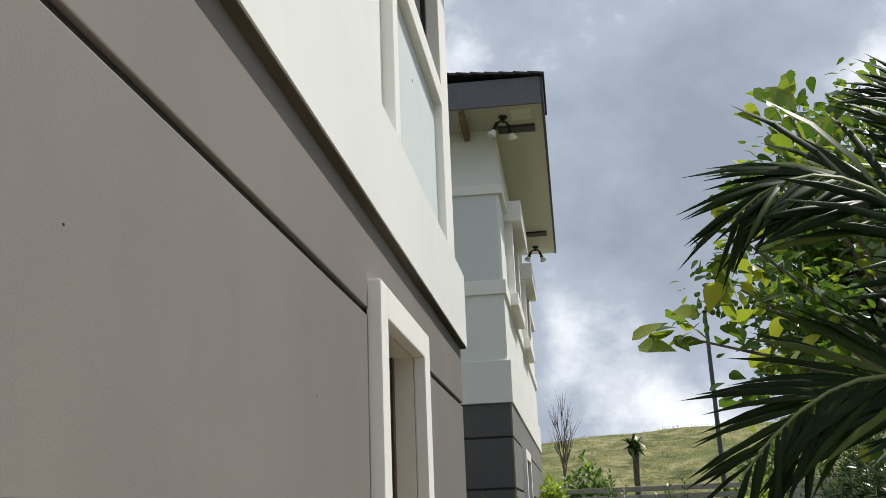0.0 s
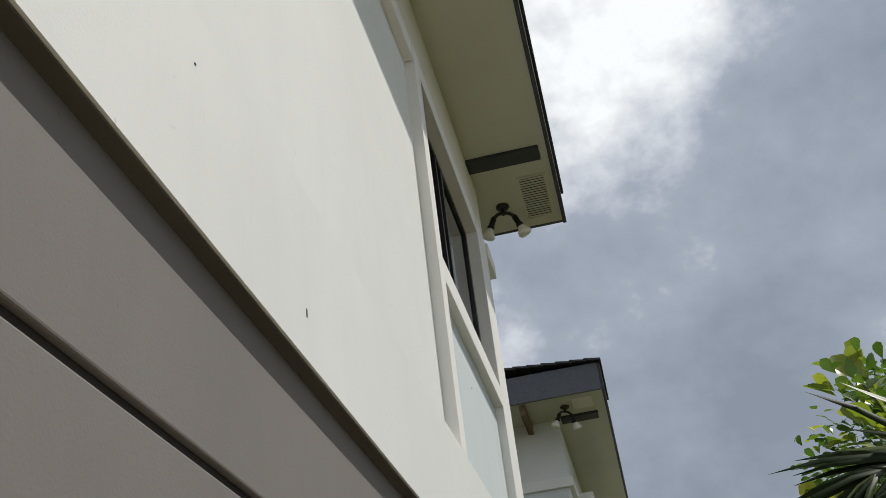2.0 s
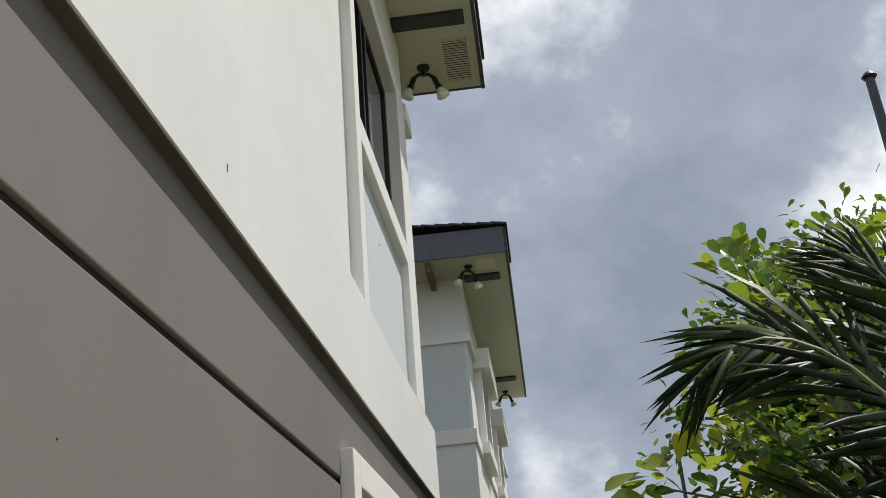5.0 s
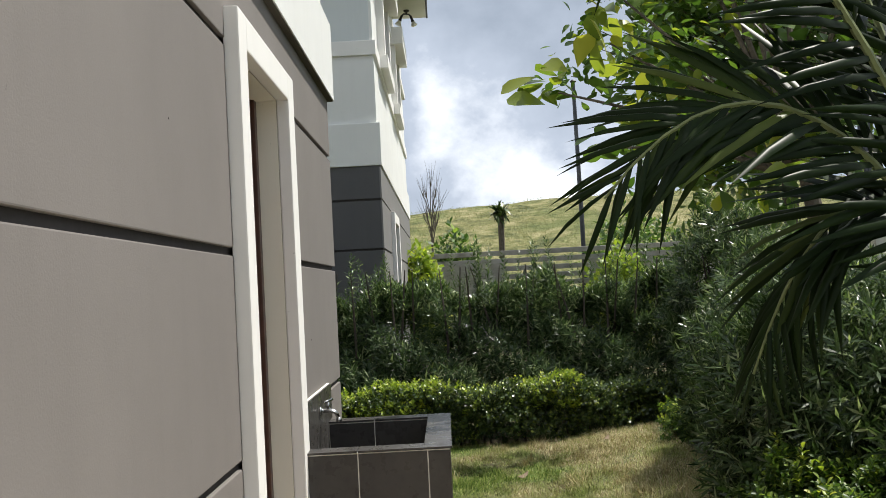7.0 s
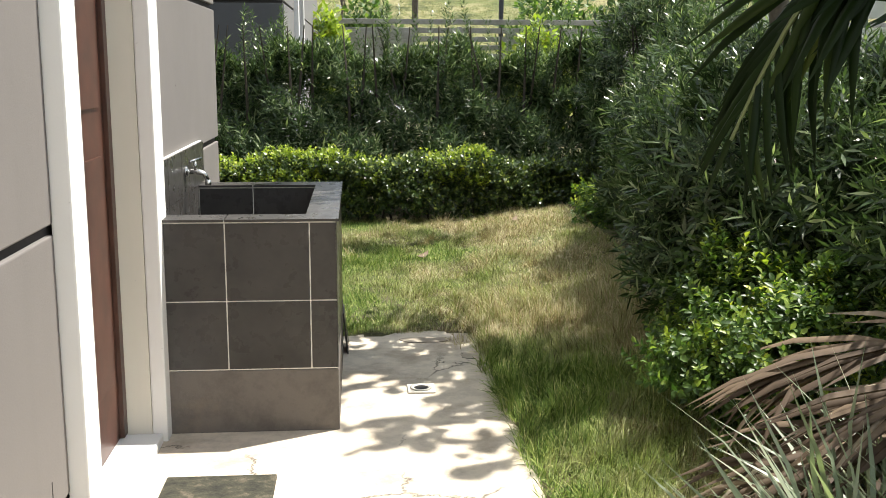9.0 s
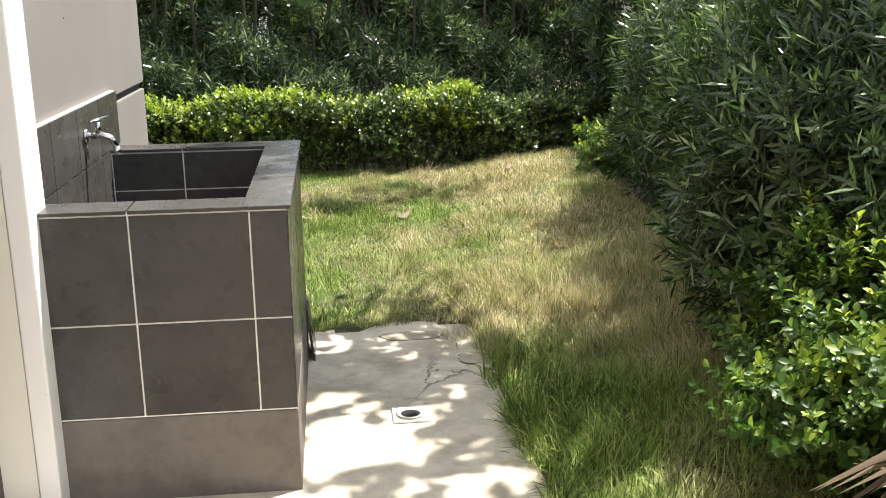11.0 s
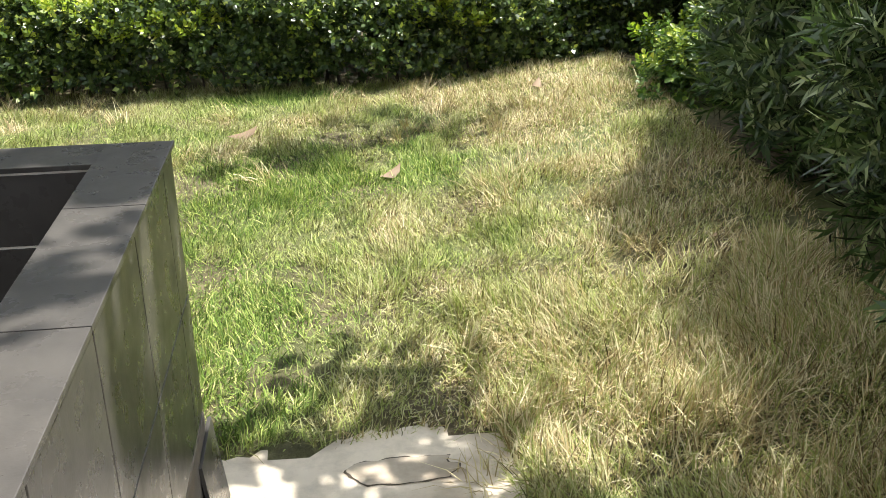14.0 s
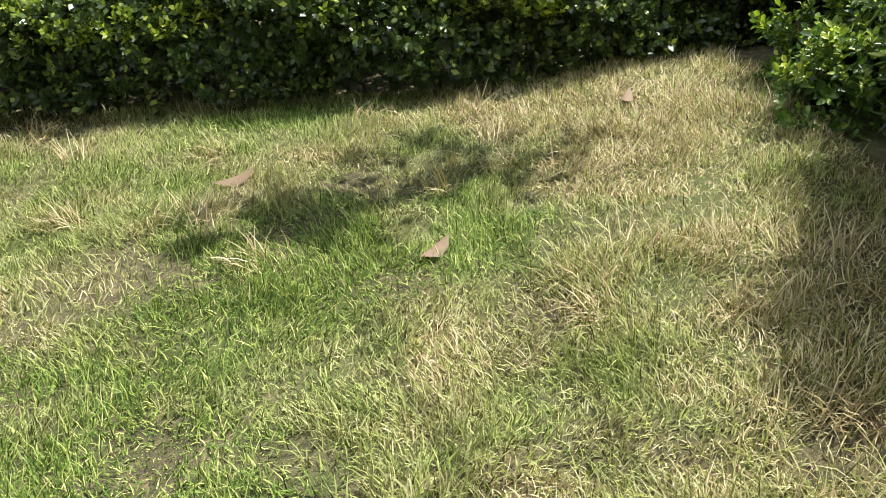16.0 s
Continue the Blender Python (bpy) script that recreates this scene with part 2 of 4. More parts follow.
# hillside of dry grass
M_HILL, _nt, _b = shader("hill_grass")
_v = world_coords(_nt)
_col = ramp(_nt, fractal(_nt, _v, 0.9, 10, 0.72), ((0.36, (0.075, 0.095, 0.025)), (0.5, (0.25, 0.25, 0.085)), (0.64, (0.46, 0.40, 0.20))))
_col = blend(_nt, ramp(_nt, fractal(_nt, _v, 0.22, 5), ((0.5, (0, 0, 0)), (0.66, (0.7, 0.7, 0.7)))), _col, (0.14, 0.19, 0.045))
_nt.links.new(_col, _b.inputs["Base Color"])
_b.inputs["Roughness"].default_value = 1.0
bump(_nt, _b, fractal(_nt, _v, 3.5, 8, 0.75), 1.0, 0.4)

L_PODO = leaf_shader("podocarpus_leaf", (0.016, 0.032, 0.013), (0.10, 0.155, 0.062), 0.24, 0.34, (0.40, 0.46, 0.26))
L_LOW = leaf_shader("clipped_hedge_leaf", (0.014, 0.030, 0.008), (0.066, 0.108, 0.024), 0.32, 0.14, (0.34, 0.40, 0.08))
L_GOLD = leaf_shader("golden_leaf", (0.12, 0.19, 0.025), (0.36, 0.44, 0.05), 0.4, 0.4, (0.62, 0.60, 0.10))
L_BUSH = leaf_shader("bright_shrub_leaf", (0.026, 0.062, 0.013), (0.125, 0.215, 0.042), 0.42, 0.34, (0.40, 0.50, 0.11))
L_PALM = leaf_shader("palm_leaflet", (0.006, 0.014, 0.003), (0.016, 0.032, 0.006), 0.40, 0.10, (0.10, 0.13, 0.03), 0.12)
L_TREE = leaf_shader("broad_leaf", (0.045, 0.095, 0.018), (0.12, 0.19, 0.035), 0.3, 0.4, (0.42, 0.42, 0.04))
L_TREE2 = leaf_shader("young_broad_leaf", (0.13, 0.19, 0.03), (0.29, 0.32, 0.05), 0.35, 0.42, (0.45, 0.40, 0.07))
L_STRAP = leaf_shader("grey_green_strap_leaf", (0.14, 0.18, 0.11), (0.38, 0.42, 0.30), 0.45, 0.3, (0.60, 0.62, 0.48))
L_DEAD = leaf_shader("dead_palm_leaf", (0.055, 0.034, 0.020), (0.19, 0.135, 0.085), 0.7, 0.08, (0.40, 0.33, 0.24))
L_STRAW = leaf_shader("dry_straw", (0.22, 0.16, 0.08), (0.55, 0.47, 0.27), 0.7, 0.15, (0.80, 0.74, 0.52))
L_FALLEN = leaf_shader("fallen_brown_leaf", (0.15, 0.10, 0.06), (0.24, 0.17, 0.11), 0.7, 0.1)


# ---- mesh helpers ----
def empty(name, at=(0, 0, 0), **tags):
    ob = new(name)
    ob.location = at
    return tagged(ob, **tags)


def part(name, bm, material, parent=None, label="", smooth=False):
    """Links a bmesh as ONE mesh object under a thing or a part."""
    me = bpy.data.meshes.new(name)
    bm.to_mesh(me)
    bm.free()
    if smooth:
        me.polygons.foreach_set("use_smooth", [True] * len(me.polygons))
    me.materials.append(material)
    ob = new(name, me)
    if parent is not None:
        ob.parent = parent
        ob.matrix_parent_inverse = Matrix.Translation(-parent.matrix_basis.translation) if parent.parent is None else Matrix()
    return tagged(ob, label=label)


def box_into(bm, x0, x1, y0, y1, z0, z1, bevel=0.0):
    r = bmesh.ops.create_cube(bm, size=1, matrix=Matrix.Translation(((x0 + x1) / 2, (y0 + y1) / 2, (z0 + z1) / 2)) @ Matrix.Diagonal((x1 - x0, y1 - y0, z1 - z0, 1)))
    if bevel:
        es = list({e for v in r["verts"] for e in v.link_edges})
        bmesh.ops.bevel(bm, geom=es, offset=bevel, segments=2, profile=0.6, affect="EDGES")
    return bm


def box(x0, x1, y0, y1, z0, z1, bevel=0.0):
    return box_into(bmesh.new(), x0, x1, y0, y1, z0, z1, bevel)


def lathe(profile, m=None, n=20):
    """A turned body from (radius, height) pairs."""
    bm = bmesh.new()
    rings = []
    for r, z in profile:
        rings.append([bm.verts.new((r * math.cos(2 * math.pi * k / n), r * math.sin(2 * math.pi * k / n), z)) for k in range(n)])
    for a, b in zip(rings, rings[1:]):
        for k in range(n):
            bm.faces.new((a[k], a[(k + 1) % n], b[(k + 1) % n], b[k]))
    bm.faces.new(rings[0][::-1])
    bm.faces.new(rings[-1])
    if m is not None:
        bm.transform(m)
    return bm


def tube(points, radii, n=8, bm=None):
    bm = bm or bmesh.new()
    pts = [Vector(p) for p in points]
    rings = []
    for i, p in enumerate(pts):
        d = (pts[min(i + 1, len(pts) - 1)] - pts[max(i - 1, 0)]).normalized()
        q = d.to_track_quat("Z", "Y")
        rings.append([bm.verts.new(p + q @ Vector((radii[i] * math.cos(2 * math.pi * k / n), radii[i] * math.sin(2 * math.pi * k / n), 0))) for k in range(n)])
    for a, b in zip(rings, rings[1:]):
        for k in range(n):
            bm.faces.new((a[k], a[(k + 1) % n], b[(k + 1) % n], b[k]))
    bm.faces.new(rings[0][::-1])
    bm.faces.new(rings[-1])
    return bm


def swarm(name, tv, tf, places, ways, ups, scales, material, parent=None, label=""):
    """Many copies of one small template (tv: verts, tf: faces) as one mesh: y along ways, z along ups."""
    tv = np.asarray(tv, float)
    p, y, u = (np.asarray(a, float) for a in (places, ways, ups))
    y = y / np.linalg.norm(y, axis=1, keepdims=True)
    x = np.cross(y, u)
    x /= np.linalg.norm(x, axis=1, keepdims=True) + 1e-9
    z = np.cross(x, y)
    s = np.asarray(scales, float)
    s = s[:, None] if s.ndim == 1 else s
    if s.shape[1] == 1:
        s = np.repeat(s, 3, 1)
    loc = tv[None] * s[:, None, :]
    v = p[:, None] + loc[..., 0:1] * x[:, None] + loc[..., 1:2] * y[:, None] + loc[..., 2:3] * z[:, None]
    n, k = len(p), len(tv)
    me = bpy.data.meshes.new(name)
    sizes = [len(f) for f in tf]
    flat = np.concatenate([np.array(f) for f in tf])
    loops = (flat[None] + (np.arange(n) * k)[:, None]).ravel()
    tot = np.tile(sizes, n)
    me.vertices.add(n * k)
    me.vertices.foreach_set("co", v.ravel())
    me.loops.add(len(loops))
    me.loops.foreach_set("vertex_index", loops.astype(np.int32))
    me.polygons.add(len(tot))
    me.polygons.foreach_set("loop_start", np.concatenate([[0], np.cumsum(tot)[:-1]]).astype(np.int32))
    me.polygons.foreach_set("loop_total", tot.astype(np.int32))
    me.update(calc_edges=True)
    me.validate()
    me.materials.append(material)
    ob = new(name, me)
    if parent is not None:
        ob.parent = parent
        ob.matrix_parent_inverse = Matrix.Translation(-parent.matrix_basis.translation)
    return tagged(ob, label=label)


def one_leaf(length, width, fold=0.25, droop=0.15, at=(0, 0, 0), m=None, wide=0.45):
    """A folded leaf blade along +y: verts and faces (6 corners and a midrib)."""
    h = -fold * width
    vs = [(0, 0, 0), (-width / 2, length * wide, -h), (width / 2, length * wide, -h), (0, length * wide, 0), (-width * 0.36, length * 0.78, -h * 0.8 - droop * length * 0.5), (width * 0.36, length * 0.78, -h * 0.8 - droop * length * 0.5), (0, length * 0.78, -droop * length * 0.5), (0, length, -droop * length)]
    fs = [(0, 3, 1), (0, 2, 3), (1, 3, 6, 4), (3, 2, 5, 6), (4, 6, 7), (6, 5, 7)]
    vs = [Vector(v) for v in vs]
    if m is not None:
        vs = [m @ v for v in vs]
    return [tuple(v + Vector(at)) for v in vs], fs


def sprig(leaves, length, lw, ll, spread, make, seed, wide=0.45):
    """A shoot along +y with leaves round it."""
    rnd = random.Random(seed)
    vs, fs = [], []
    for i in range(leaves):
        t = (i + 0.5) / leaves
        a = i * 2.4 + rnd.uniform(-0.3, 0.3)
        tilt = radians(spread * (1.05 - 0.55 * t) + rnd.uniform(-10, 10))
        d = Vector((math.cos(a) * math.sin(tilt), math.cos(tilt), math.sin(a) * math.sin(tilt)))
        up = Vector((-math.cos(a) * math.cos(tilt), math.sin(tilt), -math.sin(a) * math.cos(tilt)))
        x = d.cross(up).normalized()
        m = Matrix((x, d, x.cross(d))).transposed()
        k = rnd.uniform(0.75, 1.15) * (1.0 - 0.3 * abs(t - 0.4))
        v, f = make(ll * k, lw * k)
        o = len(vs)
        vs += [tuple(m @ Vector(q) + Vector((0, length * t, 0))) for q in v]
        fs += [tuple(o + j for j in g) for g in f]
    return vs, fs


def diamond(l, w):
    return [(0, 0, 0), (-w / 2, l * 0.45, 0.0), (0, l, -0.06 * l), (w / 2, l * 0.45, 0.0)], [(0, 3, 2, 1)]


def oval(l, w):
    return one_leaf(l, w, 0.2, 0.12)


SPRIG_PODO = sprig(17, 0.10, 0.0120, 0.070, 74, diamond, 1)
SPRIG_HEDGE = sprig(12, 0.10, 0.0135, 0.074, 72, diamond, 5)
SPRIG_LOW = sprig(9, 0.10, 0.032, 0.054, 68, diamond, 2)
SPRIG_FAR = sprig(7, 0.13, 0.042, 0.08, 64, diamond, 3)
SPRIG_OVAL = sprig(9, 0.10, 0.030, 0.052, 68, oval, 2)


def unit(n, rng):
    v = rng.normal(size=(n, 3))
    return v / np.linalg.norm(v, axis=1, keepdims=True)


def mound(n, centre, radii, rng, inner=0.55, lump=0.16, low=-0.85):
    """Points and outward directions on a lumpy mound."""
    d = unit(n * 2, rng)
    d = d[d[:, 2] > low][:n]
    ph = rng.uniform(0, 6.28, 6)
    bumpy = 1 + lump * (np.sin(4 * d[:, 0] + ph[0]) * np.sin(5 * d[:, 1] + ph[1]) + 0.7 * np.sin(9 * d[:, 0] + ph[2]) * np.sin(8 * d[:, 2] + ph[3]))
    r = rng.uniform(inner, 1.0, len(d)) ** 0.5 * bumpy
    return np.array(centre) + d * np.array(radii) * r[:, None], d


def bank(n, x0, x1, y0, y1, z0, z1, rng, rough=0.06, batter=0.0):
    """Points and directions of a clipped hedge: front, top, back and some inside."""
    u = rng.uniform(size=(n, 3))
    p = np.stack([x0 + (x1 - x0) * u[:, 0], y0 + (y1 - y0) * u[:, 1], z0 + (z1 - z0) * u[:, 2]], 1)
    side = rng.uniform(size=n)
    d = np.zeros((n, 3))
    f = side < 0.42
    t = (side >= 0.42) & (side < 0.78)
    r = (side >= 0.78) & (side < 0.88)
    p[f, 1] = y0 + np.abs(rng.normal(0, 0.10, f.sum()))
    p[t, 2] = z1 - np.abs(rng.normal(0, 0.07, t.sum()))
    p[r, 0] = x1 - np.abs(rng.normal(0, 0.08, r.sum()))
    d[f, 1], d[t, 2], d[r, 0] = -1, 1, 1
    d[~(f | t | r)] = unit((~(f | t | r)).sum(), rng)
    p[:, 1] += batter * (p[:, 2] - z0) * (y1 - p[:, 1]) / (y1 - y0)
    wob = rough * (np.sin(p[:, 0] * 5.1) + np.sin(p[:, 0] * 11.7 + 1) * 0.6)
    p[:, 2] += wob * (p[:, 2] - z0) / (z1 - z0)
    p[:, 1] += rough * 0.8 * np.sin(p[:, 0] * 7.3 + 2 * p[:, 2] * 6)
    return p, d


def leafy(name, spr, p, d, size, material, parent, rng, up=0.5, wild=0.55, label=""):
    w = d + wild * unit(len(p), rng) + np.array([0, 0, up])
    return swarm(name, *spr, p, w, unit(len(p), rng), size * rng.uniform(0.7, 1.3, len(p)), material, parent, label)


def stems(name, centre, height, spread, count, parent, rng, r0=0.012, material=None):
    bm = bmesh.new()
    for _ in range(count):
        a, q = rng.uniform(0, 6.28), rng.uniform(0.3, 1)
        b = Vector(centre) + Vector((0.12 * math.cos(a), 0.12 * math.sin(a), 0))
        e = b + Vector((spread * q * math.cos(a), spread * q * math.sin(a), height * rng.uniform(0.7, 1)))
        m = (b + e) / 2 + Vector((rng.uniform(-0.05, 0.05), rng.uniform(-0.05, 0.05), 0.1 * height))
        tube([b, m, e], [r0, r0 * 0.7, r0 * 0.3], 5, bm)
    return part(name, bm, material or M_TWIG, parent)


# ---- ground ----
def sheet(name, x0, x1, y0, y1, nx, ny, height, material, parent=None):
    xs, ys = np.linspace(x0, x1, nx), np.linspace(y0, y1, ny)
    verts = [(x, y, height(x, y)) for y in ys for x in xs]
    faces = [(j * nx + i, j * nx + i + 1, (j + 1) * nx + i + 1, (j + 1) * nx + i) for j in range(ny - 1) for i in range(nx - 1)]
    me = bpy.data.meshes.new(name)
    me.from_pydata(verts, [], faces)
    me.polygons.foreach_set("use_smooth", [True] * len(faces))
    me.materials.append(material)
    ob = new(name, me)
    ob.parent = parent
    return ob


def lawn_height(x, y):
    """The lawn lies a little over the slab and rises to the shrubs."""
    rise = 0.13 * max(0.0, min(1.0, (x - 1.3) / 0.9)) ** 1.2 + 0.06 * max(0.0, min(1.0, (y - 7.2) / 2.5))
    if y < 6.98 + 0.12 * noise.noise((x * 4.5, 8, 0)) and x < 1.27 + 0.05 * noise.noise((y * 5, 4, 0)):
        return -0.012
    return rise + 0.012 * noise.noise((x * 2.3, y * 2.3, 0)) + 0.006


ground = tagged(sheet("ground", -600, 600, -400, 900, 61, 66, lambda x, y: -0.06, M_SOIL), "dry soil and grass ground around the houses", "ground", kind="structure")

# hill behind the houses
def hill_height(x, y):
    k = max(0.0, min(1.0, (y - 26) / 34))
    ridge = 5.7 + 0.55 * math.sin(x * 0.05 + 0.6) + 0.35 * noise.noise((x * 0.11, 3.0, 0)) + 0.028 * max(-40, min(50, x))
    return -0.3 + ridge * (k * k * (3 - 2 * k)) + 0.25 * noise.noise((x * 0.35, y * 0.35, 1.0)) * k - 0.02 * max(0, y - 60)


hill = tagged(sheet("hill", -110, 130, 25.8, 120, 180, 90, hill_height, M_HILL), "grassy hillside of dry yellow-green grass behind the fence", "hill", kind="structure")

# lawn soil
lawn_soil = tagged(sheet("lawn_soil", -4.0, 4.6, 6.85, 12.1, 215, 130, lawn_height, M_SOIL), "soil and thatch under the lawn", "ground", kind="structure")
side_soil = tagged(sheet("planting_bed", 1.22, 4.6, 0.6, 6.92, 40, 70, lawn_height, M_SOIL), "dark planting bed soil along the path", "ground", kind="structure")

# concrete path with a ragged far edge
bm = bmesh.new()
rng = random.Random(5)
edge = []
for k in range(260):
    y = -6 + k * 0.05
    edge.append((1.275 + 0.045 * noise.noise((y * 1.7, 0, 0)) + 0.02 * noise.noise((y * 9, 2, 0)) + (0.04 if y > 6.3 else 0), y))
far = [(1.33 - 0.0265 * k, 7.05 + 0.05 * noise.noise((k * 0.22, 7, 0)) + 0.03 * noise.noise((k * 0.9, 3, 0)) - 0.10 * min(1, k / 28)) for k in range(0, 51)]
outline = edge + far + [(-0.05, 6.96), (-0.05, -6)]
top = [bm.verts.new((x, y, 0)) for x, y in outline]
low = [bm.verts.new((x, y, -0.08)) for x, y in outline]
bm.faces.new(top)
for i in range(len(top)):
    j = (i + 1) % len(top)
    bm.faces.new((top[j], top[i], low[i], low[j]))
bmesh.ops.recalc_face_normals(bm, faces=bm.faces)
pavement = tagged(part("pavement", bm, M_PAVE), "worn pale concrete path with cracks and a ragged edge", "path", kind="structure")

# broken-up patches in the slab
def patch(cx, cy, rx, ry, seed):
    """A broken-out patch: a dark cracked rim with a lower grey bed inside it."""
    r = random.Random(seed)
    n = 34
    radius = []
    for k in range(n):
        a = 6.283 * k / n
        square = 1 / max(abs(math.cos(a)), abs(math.sin(a))) ** 0.7
        radius.append(square * (0.88 + r.uniform(-0.09, 0.09)))
    for name, grow, z, mat in (("crack", 0.006, 0.0015, M_CRACK), ("chipped_patch", 0.0, 0.003, M_PATCH)):
        bm = bmesh.new()
        rim = [bm.verts.new((cx + (rx * q + grow * max(0.0, r.uniform(-0.8, 1.3))) * math.cos(6.283 * k / n), cy + (ry * q + grow * max(0.0, r.uniform(-0.8, 1.3))) * math.sin(6.283 * k / n), z)) for k, q in enumerate(radius)]
        bm.faces.new(rim)
        part(name, bm, mat, pavement, "shallow chipped patch of grey cement" if grow == 0 else "dark crack round a chipped patch")


M_CRACK = plain("dirt_in_crack", (0.07, 0.055, 0.04), 0.95)
patch(1.02, 6.84, 0.125, 0.052, 2)
patch(1.235, 6.57, 0.075, 0.062, 3)

# ---- own house ----
house = empty("house", (0, 0, 0), label="two-storey house with taupe grooved plaster below and white plaster above", category="house")
GROOVES = (0.245, 0.908, 1.563, 2.222)
GW = 0.026
Y0, Y1 = -7.0, 7.49
DO0, DO1, DI0, DI1, DT, DTO = 4.60, 5.77, 4.73, 5.60, 2.22, 2.335
OVZ = 2.575

# core coloured near-black, so the shallow grooves look deeply shaded
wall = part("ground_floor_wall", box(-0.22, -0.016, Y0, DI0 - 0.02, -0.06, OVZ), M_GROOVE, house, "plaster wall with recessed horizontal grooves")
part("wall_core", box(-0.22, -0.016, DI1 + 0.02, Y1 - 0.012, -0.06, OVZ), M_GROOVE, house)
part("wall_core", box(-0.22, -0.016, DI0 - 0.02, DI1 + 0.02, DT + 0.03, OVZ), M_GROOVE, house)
levels = [-0.05] + [g for g in GROOVES] + [OVZ]
for i in range(5):
    z0 = levels[i] + (GW / 2 if i else 0)
    z1 = levels[i + 1] - (GW / 2 if i < 4 else 0)
    for a, b in ((Y0, DO0 - 0.002), (DO1 - 0.018, Y1)) if i < 4 else ((Y0, Y1),):
        part("plaster_panel", box(-0.018, 0.0, a, b, z0, z1, 0.004), M_TAUPE, wall)
# gable end of the ground floor
part("end_wall", box(-6, -0.018, Y1 - 0.012, Y1 - 0.001, -0.06, OVZ), M_TAUPE, house)
part("rear_wall", box(-6, -5.8, Y0, Y1 - 0.02, -0.06, 5.5), M_WHITE, house)

# door: white surround, reveal, sill, brown leaf
door = part("door", box(-0.15, -0.103, DI0 - 0.015, DI1 + 0.015, 0.035, DT + 0.02, 0.003), M_DOOR, house, "dark brown wooden door set deep in a white surround")
part("door_panel", box(-0.106, -0.096, DI0 + 0.1, DI1 - 0.12, 0.25, 1.0, 0.004), M_DOOR, door)
part("door_panel", box(-0.106, -0.096, DI0 + 0.1, DI1 - 0.12, 1.15, 2.05, 0.004), M_DOOR, door)
part("door_casing", box(-0.106, -0.088, DI1 - 0.05, DI1 - 0.001, 0.035, DT, 0.003), M_DOOR, door)
surround = part("door_surround", box(-0.005, 0.046, DO0, DI0, -0.03, DTO, 0.006), M_TRIM, house, "white painted plaster door surround, scuffed")
part("jamb", box(-0.005, 0.046, DI1, DO1 - 0.02, -0.03, DTO, 0.006), M_TRIM, surround)
part("head", box(-0.005, 0.046, DI0, DI1, DT, DTO, 0.006), M_TRIM, surround)
part("reveal", box(-0.2, -0.006, DI1, DI1 + 0.02, -0.03, DT + 0.02), M_CREAM, surround)
part("reveal", box(-0.2, -0.006, DI0 - 0.02, DI0, -0.03, DT + 0.02), M_CREAM, surround)
part("reveal", box(-0.2, -0.006, DI0, DI1, DT, DT + 0.025), M_CREAM, surround)
part("threshold", box(-0.2, 0.03, DI0, DI1, -0.03, 0.03, 0.006), M_TRIM, surround, "white cement threshold")
part("threshold_step", box(0.03, 0.05, DI0 + 0.02, DI1 - 0.25, -0.03, 0.016, 0.004), M_TRIM, surround)

# small chips and scratches in the plaster
for y, z, h, w in ((3.35, 1.02, 0.005, 0.004), (2.55, 1.93, 0.003, 0.004), (4.02, 0.62, 0.006, 0.003), (3.9, 1.86, 0.004, 0.004), (6.3, 1.2, 0.005, 0.004), (4.46, 0.14, 0.20, 0.004), (4.49, 0.10, 0.16, 0.005), (4.52, 0.17, 0.10, 0.003)):
    part("chip", box(-0.001, 0.0012, y, y + w, z, z + h), M_GROOVE, wall)

# first floor
EY = 7.53
BT = 3.04
OX = 0.038
UX = -0.014
bm = bmesh.new()
prof = ((-0.3, OVZ), (OX, OVZ), (OX, BT - 0.008), (OX - 0.008, BT), (-0.3, BT))
ends = [[bm.verts.new((x, y - (0.05 if z > BT and y > 0 else 0), z)) for x, z in prof] for y in (Y0, EY)]
for i in range(len(prof)):
    j = (i + 1) % len(prof)
    bm.faces.new((ends[0][i], ends[0][j], ends[1][j], ends[1][i]))
bm.faces.new(ends[0][::-1])
bm.faces.new(ends[1])
bmesh.ops.recalc_face_normals(bm, faces=bm.faces)
band = part("plaster_band", bm, M_WHITE, house, "white projecting plaster band with a brown underside")
part("chip", box(OX - 0.002, OX + 0.001, 3.20, 3.206, 2.68, 2.70), M_GROOVE, band)
part("chip", box(OX - 0.002, OX + 0.001, 2.62, 2.627, 2.90, 2.904), M_GROOVE, band)
# thin sheet under the band, a darker brown than the band's face
part("band_underside", box(-0.012, OX - 0.006, Y0, EY - 0.006, OVZ - 0.006, OVZ - 0.002), paint("brown_underside_cement", (0.085, 0.074, 0.058), 0.15, 0.85), band)
WC0, WC1, WC2, WC3 = 5.06, 5.18, 6.70, 7.05
RB, RT, HB, HT = 3.85, 3.975, 5.04, 5.16
SOFF = 5.75
WX = 0.038
upper = part("first_floor_wall", box(-0.25, UX, Y0, WC0 + 0.02, BT - 0.02, SOFF), M_WHITE, house, "white plaster first-floor wall, lightly stained")
part("wall_pier", box(-0.25, UX, WC3 - 0.02, 7.27, BT - 0.02, SOFF), M_WHITE, house)
part("end_wall", box(-6, -0.26, 7.25, 7.265, BT - 0.02, SOFF), M_WHITE, house)
part("wall_head", box(-0.25, -0.002, WC0 + 0.02, WC3 - 0.02, HT - 0.02, SOFF), M_WHITE, house)
window = part("window_surround", box(-0.09, WX, WC0, WC1, BT - 0.03, HT, 0.004), M_TRIM, house, "tall white plaster window surround with a panel below")
part("pier", box(-0.09, WX, WC2, WC3, BT - 0.03, HT, 0.004), M_TRIM, window)
